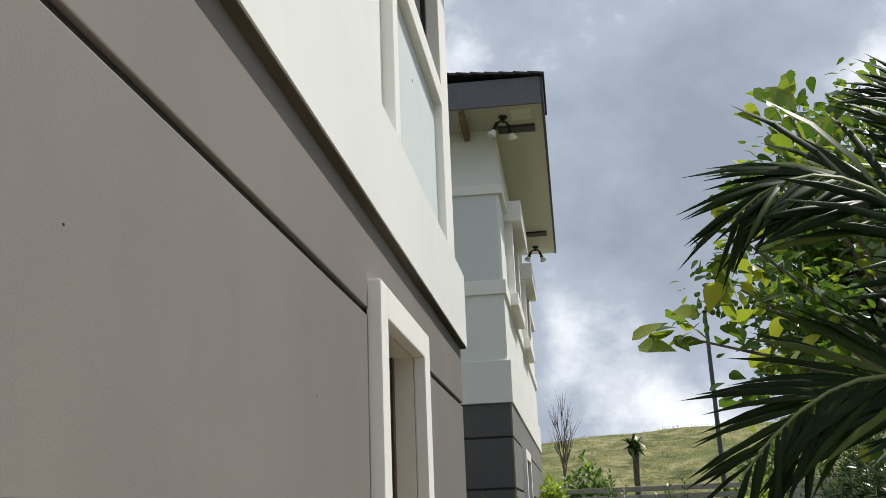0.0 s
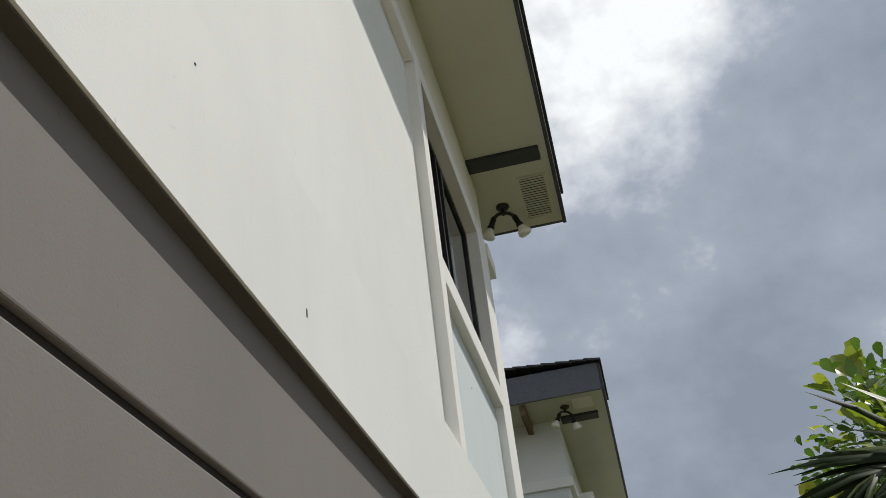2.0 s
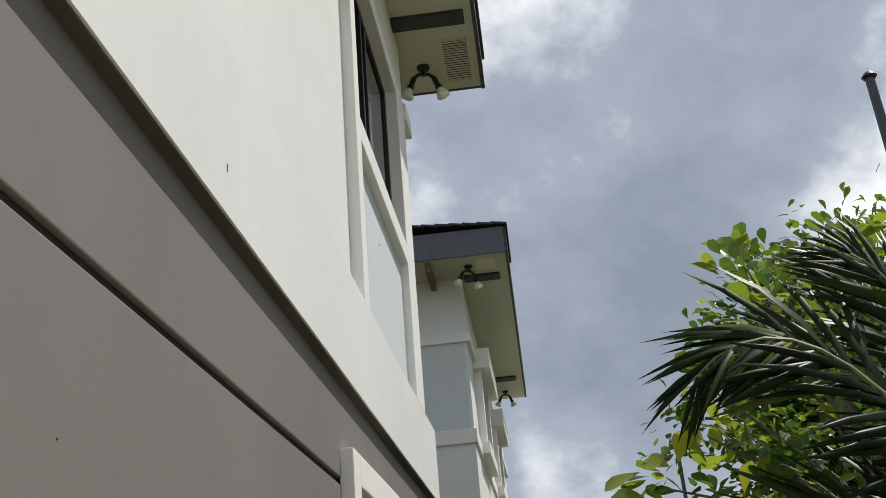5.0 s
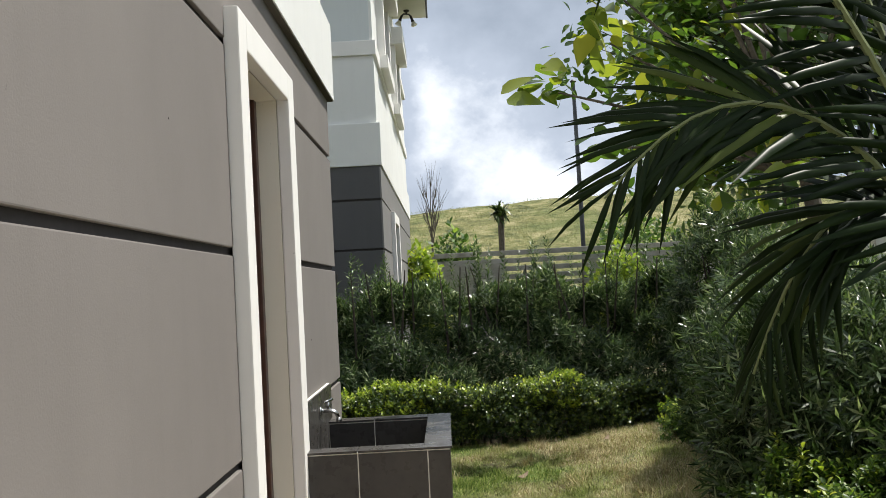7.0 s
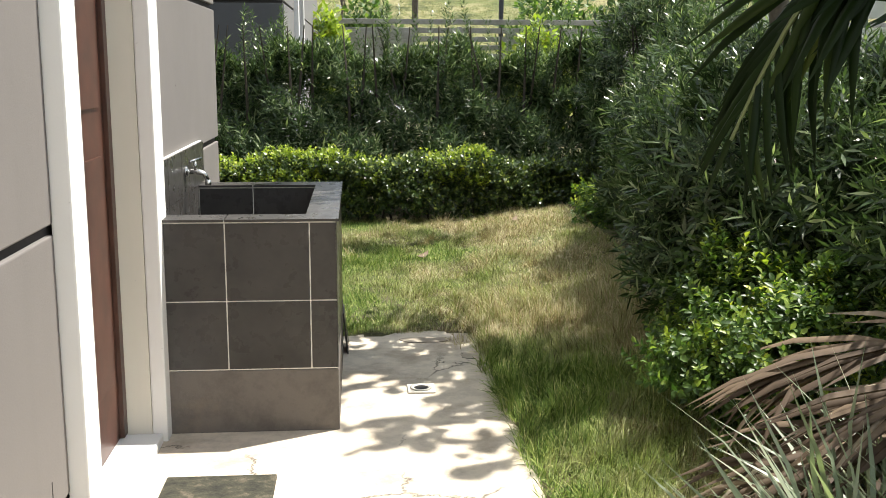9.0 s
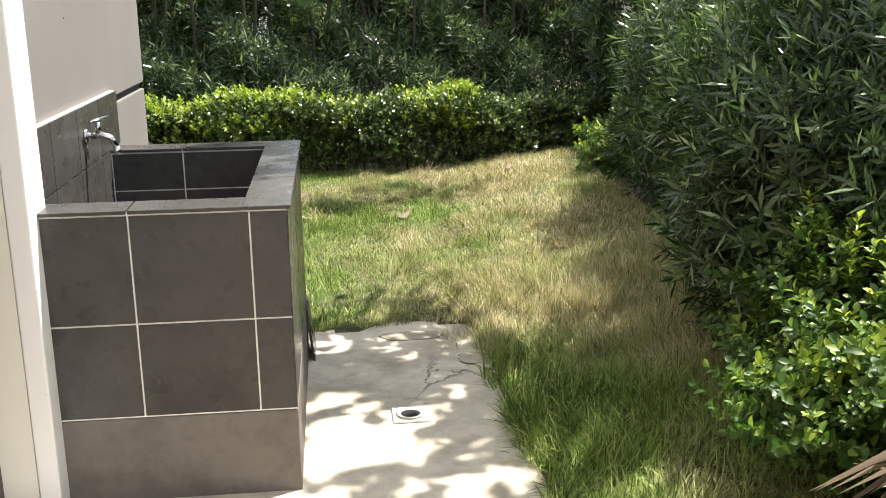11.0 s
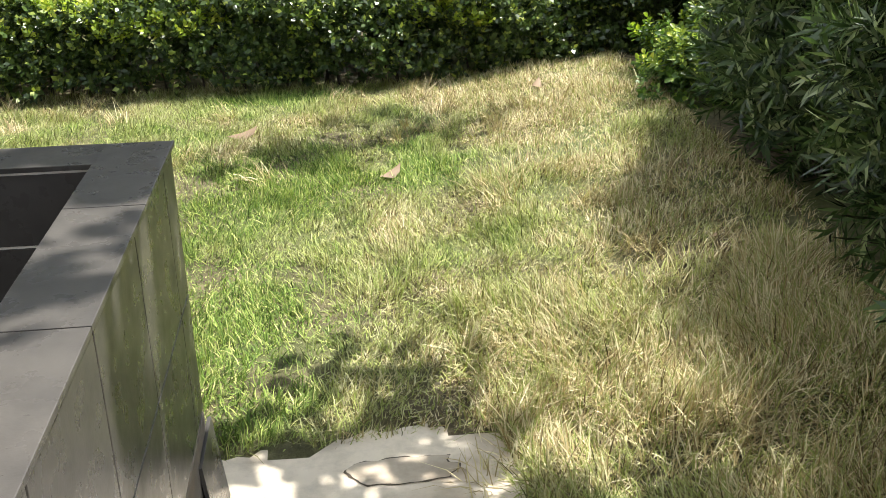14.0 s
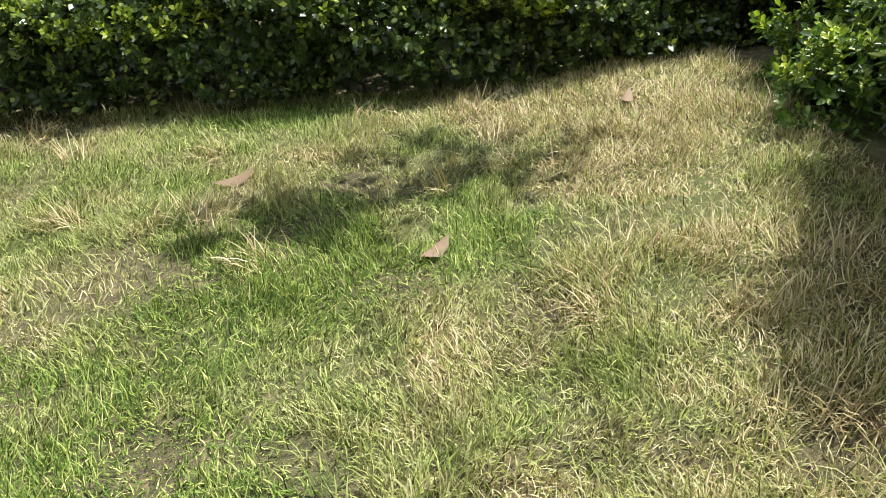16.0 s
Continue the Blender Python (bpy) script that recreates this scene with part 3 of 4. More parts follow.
part("mid_rail", box(-0.09, WX, WC1, WC2 + 0.001, RB, RT, 0.004), M_TRIM, window)
part("head_rail", box(-0.09, WX - 0.003, WC1, WC2, HB, HT - 0.002, 0.004), M_TRIM, window)
part("spandrel_panel", box(-0.10, -0.008, WC1 - 0.01, WC2 + 0.01, BT - 0.02, RB + 0.01), paint("pale_blue_grey_paint", (0.60, 0.65, 0.66), 0.03), window, "pale blue-grey recessed panel")
part("chip", box(-0.009, -0.006, 5.86, 5.866, 3.62, 3.632), M_GROOVE, window)
# dark sliding window
M_GLASS, _nt, _b = shader("window_glass")
_b.inputs["Base Color"].default_value = (0.02, 0.025, 0.03, 1)
_b.inputs["Roughness"].default_value = 0.04
_b.inputs["Specular IOR Level"].default_value = 0.6
sash = part("sash_frame", box(-0.088, -0.03, WC1, WC1 + 0.05, RT, HB, 0.003), M_BLACK, window, "black aluminium sliding sash")
for a, b, c, d in ((WC2 - 0.05, WC2, RT, HB), (WC1 + 0.05, WC2 - 0.05, RT, RT + 0.045), (WC1 + 0.05, WC2 - 0.05, HB - 0.04, HB), (5.94, 5.99, RT + 0.045, HB - 0.04), (5.80, 5.83, RT + 0.045, HB - 0.04)):
    part("sash_bar", box(-0.086, -0.034, a, b, c, d, 0.003), M_BLACK, sash)
part("pane", box(-0.068, -0.062, WC1 + 0.05, 5.95, RT + 0.04, HB - 0.035), M_GLASS, sash)
part("pane", box(-0.054, -0.048, 5.97, WC2 - 0.05, RT + 0.04, HB - 0.035), M_GLASS, sash)
# black board added behind the panes in place of the unlit interior
part("room_dark_board", box(-0.35, -0.33, WC0, WC3, BT, HT), M_BLACK, window)
moulding = part("moulding", box(-0.02, 0.034, Y0, WC0 - 0.002, HB, HT, 0.008), M_TRIM, house, "white plaster moulding under the eave")
part("moulding_end", box(-0.02, 0.052, WC3 + 0.002, 7.34, HB, HT, 0.008), M_TRIM, moulding)
part("moulding_return", box(-1.2, -0.02, 7.24, 7.34, HB, HT, 0.008), M_TRIM, moulding)
part("frieze", box(-0.26, 0.004, Y0, 7.30, HT + 0.002, SOFF), M_CREAM, house)

# eave
EX = 0.578
eave = part("soffit", box(-6.4, EX, Y0 - 0.3, 7.92, SOFF, SOFF + 0.03), M_SOFFIT, house, "cream boarded soffit of the eave")
part("fascia", box(EX - 0.02, EX + 0.008, Y0 - 0.3, 7.93, SOFF - 0.012, SOFF + 0.24, 0.003), M_CHARCOAL, eave)
part("fascia", box(-6.4, EX - 0.02, 7.90, 7.928, SOFF - 0.004, SOFF + 0.24, 0.003), M_CHARCOAL, eave)
part("gutter_lip", box(EX - 0.03, EX + 0.03, Y0 - 0.3, 7.86, SOFF + 0.20, SOFF + 0.27, 0.01), M_ROOF, eave)
part("soffit_batten", box(0.004, 0.505, 6.90, 7.04, SOFF - 0.03, SOFF - 0.001, 0.003), M_DARKBEAM, eave, "dark painted batten across the soffit")
part("soffit_batten", box(0.004, 0.505, 1.2, 1.34, SOFF - 0.03, SOFF - 0.001, 0.003), M_DARKBEAM, eave)
vent = part("soffit_vent", box(0.315, 0.50, 7.24, 7.78, SOFF - 0.006, SOFF - 0.001), M_DARKBEAM, eave, "louvred cream soffit vent")
for a, b, c, d in ((0.303, 0.32, 7.23, 7.79), (0.495, 0.512, 7.23, 7.79), (0.32, 0.495, 7.23, 7.247), (0.32, 0.495, 7.773, 7.79)):
    part("vent_frame", box(a, b, c, d, SOFF - 0.014, SOFF - 0.001, 0.002), M_SOFFIT, vent)
for k in range(17):
    y = 7.258 + k * 0.0305
    bm = box(0.32, 0.495, y, y + 0.015, SOFF - 0.013, SOFF - 0.009)
    part("slat", bm, M_SOFFIT, vent)
roof = part("roof", box(-6.5, EX + 0.02, Y0 - 0.35, 7.9, SOFF + 0.245, SOFF + 0.30), M_ROOF, house)


# ---- neighbour's house ----
def neighbour():
    h = empty("house", (0, 12.2, 0), label="white two-storey house, grooved grey base with shaded front, tiled eave", category="house")
    ny, fx, fy = 12.2, 0.03, 21.0
    b = part("base_wall", box(-6, fx - 0.016, ny + 0.016, fy, -0.3, 2.75), M_GROOVE, h)
    lv = (-0.3, 0.55, 1.2, 1.86, 2.39, 2.75)
    # one base paint in two tones: front darkened for shade, side lighter for sun
    M_BASE_SHADED = paint("shaded_front_plaster", (0.098, 0.097, 0.10), 0.08)
    M_BASE_LIT = paint("lit_side_plaster", (0.20, 0.195, 0.19), 0.06)
    for i in range(5):
        z0, z1 = lv[i] + (0.012 if i else 0), lv[i + 1] - (0.012 if i < 4 else 0)
        part("plaster_panel", box(-6, fx - 0.018, ny, ny + 0.018, z0, z1, 0.004), M_BASE_SHADED, b)
        part("plaster_panel", box(fx - 0.018, fx, ny, 13.85, z0, z1, 0.004), M_BASE_LIT, b)
        part("plaster_panel", box(fx - 0.018, fx, 15.15, fy, z0, z1, 0.004), M_BASE_LIT, b)
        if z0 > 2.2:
            part("plaster_panel", box(fx - 0.018, fx, 13.852, 15.148, z0, z1, 0.004), M_BASE_LIT, b)
    s = part("door_surround", box(fx - 0.02, fx + 0.05, 13.85, 14.0, -0.2, 2.38, 0.006), M_TRIM, h)
    part("jamb", box(fx - 0.02, fx + 0.05, 15.0, 15.15, -0.2, 2.38, 0.006), M_TRIM, s)
    part("head", box(fx - 0.02, fx + 0.05, 14.0, 15.0, 2.26, 2.38, 0.006), M_TRIM, s)
    part("door", box(fx - 0.16, fx - 0.10, 14.0, 15.0, -0.2, 2.26), M_DOOR, s)
    part("plaster_band", box(-6, fx + 0.016, ny - 0.02, fy + 0.05, 2.752, 3.21, 0.008), M_WHITE, h)
    part("first_floor_wall", box(-6, fx - 0.02, ny + 0.02, fy, 3.19, 5.87), M_WHITE, h, "white plaster first-floor wall")
    part("moulding", box(-6, fx + 0.01, ny - 0.01, fy + 0.02, 3.94, 4.10, 0.008), M_TRIM, h)
    part("moulding", box(-6, fx + 0.03, ny - 0.03, fy + 0.02, 5.09, 5.20, 0.008), M_TRIM, h)
    part("end_panel", box(-6, fx - 0.05, ny + 0.004, ny + 0.03, 4.10, 5.09), paint("pale_blue_grey_wall", (0.62, 0.66, 0.66), 0.03), h, "pale blue-grey panel between the mouldings")
    for y0 in (13.1, 16.2):
        w = part("window_surround", box(fx - 0.03, fx + 0.07, y0, y0 + 0.16, 4.1, 5.10, 0.005), M_TRIM, h, "white window surround")
        part("pier", box(fx - 0.03, fx + 0.07, y0 + 1.3, y0 + 1.46, 4.1, 5.10, 0.005), M_TRIM, w)
        part("window_hood", box(fx - 0.03, fx + 0.19, y0 - 0.1, y0 + 1.55, 5.0, 5.25, 0.008), M_TRIM, w)
        part("sill", box(fx - 0.03, fx + 0.10, y0 - 0.06, y0 + 1.52, 3.98, 4.13, 0.006), M_TRIM, w)
        part("pane", box(fx - 0.015, fx - 0.008, y0 + 0.16, y0 + 1.3, 4.13, 5.0), M_GLASS, w)
    ez, ex, e0, e1 = 5.87, 0.565, 11.55, 18.0
    sf = part("soffit", box(-6.5, ex, e0, e1, ez, ez + 0.03), M_SOFFIT, h, "cream soffit")
    part("soffit_batten", box(fx + 0.02, 0.47, 12.12, 12.30, ez - 0.03, ez - 0.001, 0.003), M_DARKBEAM, sf)
    part("soffit_batten", box(fx + 0.02, 0.47, 16.6, 16.8, ez - 0.03, ez - 0.001, 0.003), M_DARKBEAM, sf)
    part("bracket", box(-0.34, -0.28, e0 + 0.05, ny + 0.01, ez - 0.12, ez - 0.001, 0.004), plain("brown_bracket", (0.16, 0.10, 0.05), 0.7), sf)
    part("soffit_vent", box(0.22, 0.44, e0 + 0.12, e0 + 0.42, ez - 0.008, ez - 0.001, 0.002), M_CREAM, sf)
    part("fascia", box(-6.5, ex, e0 - 0.03, e0 - 0.001, ez - 0.01, ez + 0.30, 0.004), plain("slate_fascia", (0.10, 0.105, 0.125), 0.6), h)
    part("fascia", box(ex + 0.001, ex + 0.03, e0 - 0.03, e1, ez - 0.01, ez + 0.30, 0.004), plain("dark_fascia", (0.03, 0.03, 0.034), 0.6), h)
    r = part("roof", box(-6.5, ex - 0.02, e0 + 0.05, e1, ez + 0.305, ez + 0.34), M_ROOF, h, "dark grey tiled roof")
    for k in range(26):
        x1 = ex + 0.05 - k * 0.155
        bm = box(-0.18, 0.0, e0 - 0.08, e0 + 1.1, 0.0, 0.022)
        bm.transform(Matrix.Translation((x1, 0, ez + 0.30 + k * 0.012)) @ Matrix.Rotation(radians(9), 4, "Y"))
        part("roof_tile", bm, M_ROOF, r)
    return h


neighbour()


# ---- flood lights under the eaves ----
def flood_light(at, turn=0.0):
    t = empty("flood_light", at, label="twin black spotlight with frosted bulbs fixed under the eave", category="spotlight", group="eave spotlights")
    T = Matrix.Translation(at) @ Matrix.Rotation(turn, 4, "Z")
    part("base", lathe([(0.048, 0.0), (0.05, -0.012), (0.036, -0.03), (0.016, -0.036)], T), M_BLACK, t, smooth=True)
    b = tube([(0, 0, -0.03), (0, 0, -0.075)], [0.016, 0.016], 10)
    b.transform(T)
    part("stem", b, M_BLACK, t)
    for s in (-1, 1):
        bm = tube([(0, 0, -0.06), (0.04 * s, 0.01, -0.06), (0.07 * s, 0.012, -0.085)], [0.013, 0.013, 0.014], 8)
        bm.transform(T)
        part("arm", bm, M_BLACK, t)
        H = T @ Matrix.Translation((0.07 * s, 0.012, -0.08)) @ Matrix.Rotation(radians(-24 * s), 4, "Y") @ Matrix.Rotation(radians(8), 4, "X")
        hd = part("lamp_head", lathe([(0.016, 0.0), (0.021, -0.015), (0.021, -0.075), (0.027, -0.08), (0.027, -0.1)], H), M_BLACK, t, smooth=True)
        bl = part("bulb", lathe([(0.024, -0.098), (0.03, -0.115), (0.05, -0.15), (0.053, -0.165), (0.044, -0.176), (0.02, -0.182)], H), M_BULB, t, smooth=True)
    return t


lamp = flood_light((0.153, 7.55, SOFF), radians(10))
copy_thing(lamp, pose(0.13, 11.85, 5.87, 0, 0, 25))
copy_thing(lamp, pose(0.26, 17.5, 5.87, 0, 0, 10))

# ---- laundry sink ----
SX, SY0, SY1, SZ = 0.638, 5.670, 6.775, 0.752
TH = 0.105
sink = empty("laundry_sink", (0.3, 6.2, 0), label="tiled outdoor laundry sink, charcoal tiles, pale grout, against the wall", category="sink")
bm = bmesh.new()
for b in ((0.004, SX - 0.006, SY0 + 0.006, SY0 + TH, 0.228, SZ + 0.004), (0.004, SX - 0.006, SY1 - TH, SY1 - 0.006, 0.228, SZ + 0.004), (SX - TH, SX - 0.006, SY0 + TH, SY1 - TH, 0.228, SZ + 0.004), (0.004, SX - TH, SY0 + TH, SY1 - TH, 0.228, 0.40)):
    box_into(bm, *b)
body = part("body", bm, M_GROUT, sink, "masonry body faced with tiles and pale grout")
part("skirting", box(0.004, SX - 0.002, SY0 + 0.003, SY1 - 0.003, -0.02, 0.2275, 0.006), M_CEMENT, sink, "grey cement base course")
TT, G = 0.0025, 0.0022


def tile(x0, x1, y0, y1, z0, z1):
    part("tile", box(x0, x1, y0, y1, z0, z1, 0.0012), M_TILE, body)


cols = (0.006, 0.252, 0.541, SX - 0.004)
rows = (0.230, 0.476, SZ)
for i in range(3):
    for j in range(2):
        tile(cols[i] + G, cols[i + 1] - G, SY0 - TT + 0.006, SY0 + 0.006, rows[j] + G, rows[j + 1] - G)
        tile(cols[i] + G, cols[i + 1] - G, SY1 - 0.006, SY1 + TT - 0.006, rows[j] + G, rows[j + 1] - G)
ycut = (SY0, 5.80, 6.09, 6.38, 6.67, SY1)
for a, b in zip(ycut, ycut[1:]):
    for j in range(2):
        tile(SX - 0.006, SX + TT - 0.006, a + G, b - G, rows[j] + G, rows[j + 1] - G)
inn = (0.02, 0.252, SX - TH)
for a, b in zip(inn, inn[1:]):
    for z0, z1 in ((0.40, 0.625), (0.625, SZ)):
        tile(a + G, b - G, SY1 - TH - TT, SY1 - TH, z0 + G, z1 - G)
        tile(a + G, b - G, SY0 + TH, SY0 + TH + TT, z0 + G, z1 - G)
for a, b in ((SY0 + TH + TT, 6.2), (6.2, SY1 - TH - TT)):
    tile(SX - TH - TT, SX - TH, a + G, b - G, 0.40 + G, 0.625 - G)
    tile(SX - TH - TT, SX - TH, a + G, b - G, 0.625 + G, SZ - G)
part("basin_floor", box(0.02, SX - TH - TT, SY0 + TH + TT, SY1 - TH - TT, 0.398, 0.408), M_TILE, sink)
CZ = SZ + 0.013
for a, b in ((0.012, 0.252), (0.252, SX - TH - 0.002)):
    tile(a + G, b - G, SY0 - 0.006, SY0 + TH + 0.010, SZ + 0.004, CZ)
    tile(a + G, b - G, SY1 - TH - 0.010, SY1 + 0.004, SZ + 0.004, CZ)
for a, b in ((SY0 - 0.006, 6.06), (6.06, 6.45), (6.45, SY1 + 0.004)):
    tile(SX - TH - 0.010 + G, SX + 0.004, a + G / 2, b - G / 2, SZ + 0.004, CZ)
splash = part("splashback", box(0.0, 0.012, SY0 + 0.05, 6.835, SZ, 0.948), M_GROUT, sink, "tiled splashback on the house wall")
for a, b in ((SY0 + 0.05, 5.96), (5.96, 6.25), (6.25, 6.54), (6.54, 6.835)):
    part("tile", box(0.012, 0.02, a + G, b - G, CZ + 0.002, 0.945, 0.0012), M_TILE, splash)

part("splash_bed", box(0.0, 0.012, SY0 + TH + 0.004, SY1 - TH - 0.004, 0.409, SZ - 0.001), M_GROUT, sink)
for a, b in ((SY0 + TH + 0.004, 5.96), (5.96, 6.25), (6.25, 6.54), (6.54, SY1 - TH - 0.004)):
    part("tile", box(0.012, 0.0195, a + G, b - G, 0.410, CZ - 0.001, 0.0012), M_TILE, splash)

# loose tile offcut leaning on the sink
bm = box(-0.008, 0.0, -0.09, 0.09, 0.0, 0.19, 0.001)
bm.transform(Matrix.Translation((SX + 0.024, 6.72, 0.0)) @ Matrix.Rotation(radians(-6), 4, "Y"))
ob = part("tile_offcut", bm, M_TILE)
tagged(ob, "dark tile offcut leaning against the sink", "tile")

# faucet
fau = empty("faucet", (0.02, 6.33, 0.86), label="chromed garden tap on the tiled splashback", category="faucet")
F = Matrix.Translation((0.02, 6.33, 0.86))
part("flange", lathe([(0.022, 0.0), (0.02, 0.008), (0.011, 0.012)], F @ Matrix.Rotation(radians(90), 4, "Y")), M_CHROME, fau, smooth=True)
bm = tube([(0.02, 6.33, 0.86), (0.07, 6.33, 0.86), (0.095, 6.33, 0.852), (0.108, 6.33, 0.825)], [0.010, 0.012, 0.010, 0.009], 12)
part("spout", bm, M_CHROME, fau, smooth=True)
part("nozzle", lathe([(0.011, 0.0), (0.013, -0.012), (0.013, -0.02)], Matrix.Translation((0.109, 6.33, 0.826))), M_CHROME, fau, smooth=True)
bm = tube([(0.06, 6.33, 0.868), (0.06, 6.33, 0.90)], [0.010, 0.007], 10)
part("bonnet", bm, M_CHROME, fau, smooth=True)
bm = tube([(0.045, 6.30, 0.903), (0.06, 6.33, 0.905), (0.075, 6.385, 0.908)], [0.005, 0.007, 0.006], 8)
part("handle", bm, M_CHROME, fau, smooth=True)

# floor drain
drain = empty("floor_drain", (0.955, 6.105, 0.0), label="square grey floor drain with a dark disc as its round hole", category="drain")
bm = box(0.900, 1.010, 6.050, 6.160, 0.001, 0.007, 0.003)
plate = part("plate", bm, M_PVC, drain)
part("ring", lathe([(0.042, 0.007), (0.044, 0.011), (0.032, 0.011), (0.030, 0.0075)], Matrix.Translation((0.955, 6.105, 0.0)), 32), M_PVC, drain, smooth=True)
# closed near-black disc, its colour giving the darkness inside the drain
part("hole", lathe([(0.030, 0.0082), (0.001, 0.0088)], Matrix.Translation((0.955, 6.105, 0.0)), 32), M_HOLE_SHADE, drain)

# mossy slab in front of the door
M_MOSS, _nt, _b = shader("mossy_iron")
_v = world_coords(_nt)
_nt.links.new(ramp(_nt, fractal(_nt, _v, 22, 8, 0.7), ((0.35, (0.018, 0.018, 0.012)), (0.55, (0.05, 0.048, 0.03)), (0.72, (0.16, 0.13, 0.09)))), _b.inputs["Base Color"])
_b.inputs["Roughness"].default_value = 0.85
bump(_nt, _b, fractal(_nt, _v, 50, 6), 0.6, 0.006)
mat = tagged(part("manhole_cover", box(0.105, 0.445, 4.80, 5.25, 0.0, 0.016, 0.004), M_MOSS), "dark mossy square inspection cover on the path", "cover")


# ---- hedges and shrubs ----
rg = np.random.default_rng(11)
low = empty("clipped_hedge", (0, 10.2, 0), label="low clipped hedge with yellow-green tips along the lawn", category="hedge")
p, d = bank(10500, -3.2, 2.55, 9.95, 10.55, 0.10, 0.50, rg, 0.045, 0.08)
p[:, 2] = 0.10 + 0.42 * np.clip((p[:, 2] - 0.10) / 0.42, 0, 1.2) ** 0.72
leafy("leaves", SPRIG_LOW, p, d, 0.68, L_LOW, low, rg, 0.7, 0.7)
p, d = bank(3600, -3.2, 1.7, 9.93, 10.5, 0.36, 0.55, rg, 0.035, 0.6)
k = np.sin(p[:, 0] * 4.3 + 0.8) + 0.6 * np.sin(p[:, 0] * 9.1) + rg.normal(0, 0.5, len(p)) + 3.5 * (p[:, 2] - 0.42) - 0.35 * p[:, 0] > -0.3
leafy("new_growth", SPRIG_LOW, p[k], d[k], 0.62, L_GOLD, low, rg, 1.0, 0.5, "yellow-green young shoots")
bm = bmesh.new()
for k in range(60):
    x = -3.1 + k * 0.095
    tube([(x, 10.12, 0), (x + rg.uniform(-.06, .06), 10.1 + rg.uniform(-.08, .1), 0.3), (x + rg.uniform(-.1, .1), 10.2, 0.5)], [0.010, 0.007, 0.003], 5, bm)
part("stem", bm, M_TWIG, low)

tall = empty("podocarpus_hedge", (0, 10.9, 0), label="tall dark green podocarpus hedge with narrow leaves and loose shoots", category="hedge")
p, d = bank(11500, -3.4, 2.9, 10.50, 11.5, 0.25, 1.28, rg, 0.09, 0.75)
leafy("leaves", SPRIG_HEDGE, p, d, 1.2, L_PODO, tall, rg, 1.2)
sh, sd = [], []
for k in range(140):
    x, h = (rg.normal((-0.9, -0.25, 0.9, 2.3, -2.2, 1.5)[k % 6], 0.26), rg.uniform(0.12, 0.58)) if k < 100 else (rg.uniform(-3.3, 2.8), rg.uniform(0.08, 0.25))
    y = rg.uniform(10.7, 11.4)
    lean = rg.uniform(-0.12, 0.12, 2)
    for q in np.arange(0, h, 0.05):
        sh.append((x + lean[0] * q, y + lean[1] * q, 1.2 + q))
        sd.append((lean[0], lean[1], 1))
leafy("new_growth", SPRIG_HEDGE, np.array(sh), np.array(sd), 0.85, L_PODO, tall, rg, 0.3, 0.4)
bm = bmesh.new()
for k in range(40):
    x = -3.3 + k * 0.155
    tube([(x, 11.0, 0), (x + rg.uniform(-.1, .1), 11 + rg.uniform(-.1, .1), 0.9), (x + rg.uniform(-.15, .15), 11 + rg.uniform(-.2, .2), 1.6)], [0.02, 0.014, 0.005], 5, bm)
part("stem", bm, M_TWIG, tall)


def podocarpus(x, y, rx, ry, top, n):
    t = empty("podocarpus_shrub", (x, y, 0.05), label="dense dark green podocarpus shrub with narrow leaves", category="shrub", group="shrubs along the path")
    p, d = mound(n, (x, y, top * 0.52), (rx, ry, top * 0.52), rg, 0.45, 0.13)
    p[:, 2] = np.maximum(p[:, 2], 0.12)
    leafy("leaves", SPRIG_PODO, p, d, 1.15, L_PODO, t, rg, 0.45, 0.7)
    stems("stem", (x, y, 0), top * 0.9, rx * 0.7, 9, t, rg, 0.018)
    return t


podocarpus(2.68, 6.15, 0.80, 0.60, 1.25, 3600)
podocarpus(2.92, 7.2, 0.72, 0.78, 1.36, 3600)
podocarpus(3.0, 8.3, 0.74, 0.72, 1.30, 2900)
podocarpus(3.45, 9.7, 0.70, 0.70, 1.6, 2500)
podocarpus(2.95, 5.0, 0.60, 0.70, 1.45, 2000)
podocarpus(3.0, 4.0, 0.6, 0.70, 1.4, 1600)


def bright_bush(x, y, rx, ry, top, n, mat=L_BUSH, golden=0.10):
    t = empty("shrub", (x, y, 0.05), label="bright green rounded shrub with small oval leaves", category="shrub", group="low shrubs by the path")
    p, d = mound(n, (x, y, top * 0.5), (rx, ry, top * 0.5), rg, 0.40, 0.34)
    p[:, 2] = np.maximum(p[:, 2], 0.08)
    leafy("leaves", SPRIG_OVAL, p, d, 0.64, mat, t, rg, 0.8, 0.8)
    k = p[:, 2] > top * 0.55
    q = p[k][: int(n * golden)]
    leafy("new_growth", SPRIG_OVAL, q, d[k][: len(q)], 0.64, L_GOLD, t, rg, 1.1, 0.4)
    stems("stem", (x, y, 0), top * 0.85, rx * 0.6, 10, t, rg)
    return t


bright_bush(2.14, 5.45, 0.36, 0.46, 0.60, 2300)
bright_bush(2.36, 5.95, 0.38, 0.40, 0.64, 1900)
bright_bush(2.48, 5.0, 0.42, 0.40, 0.58, 1900)
bright_bush(2.64, 9.25, 0.34, 0.36, 0.52, 1500, L_BUSH, 0.3)
podocarpus(3.25, 10.55, 0.62, 0.55, 1.9, 2400)

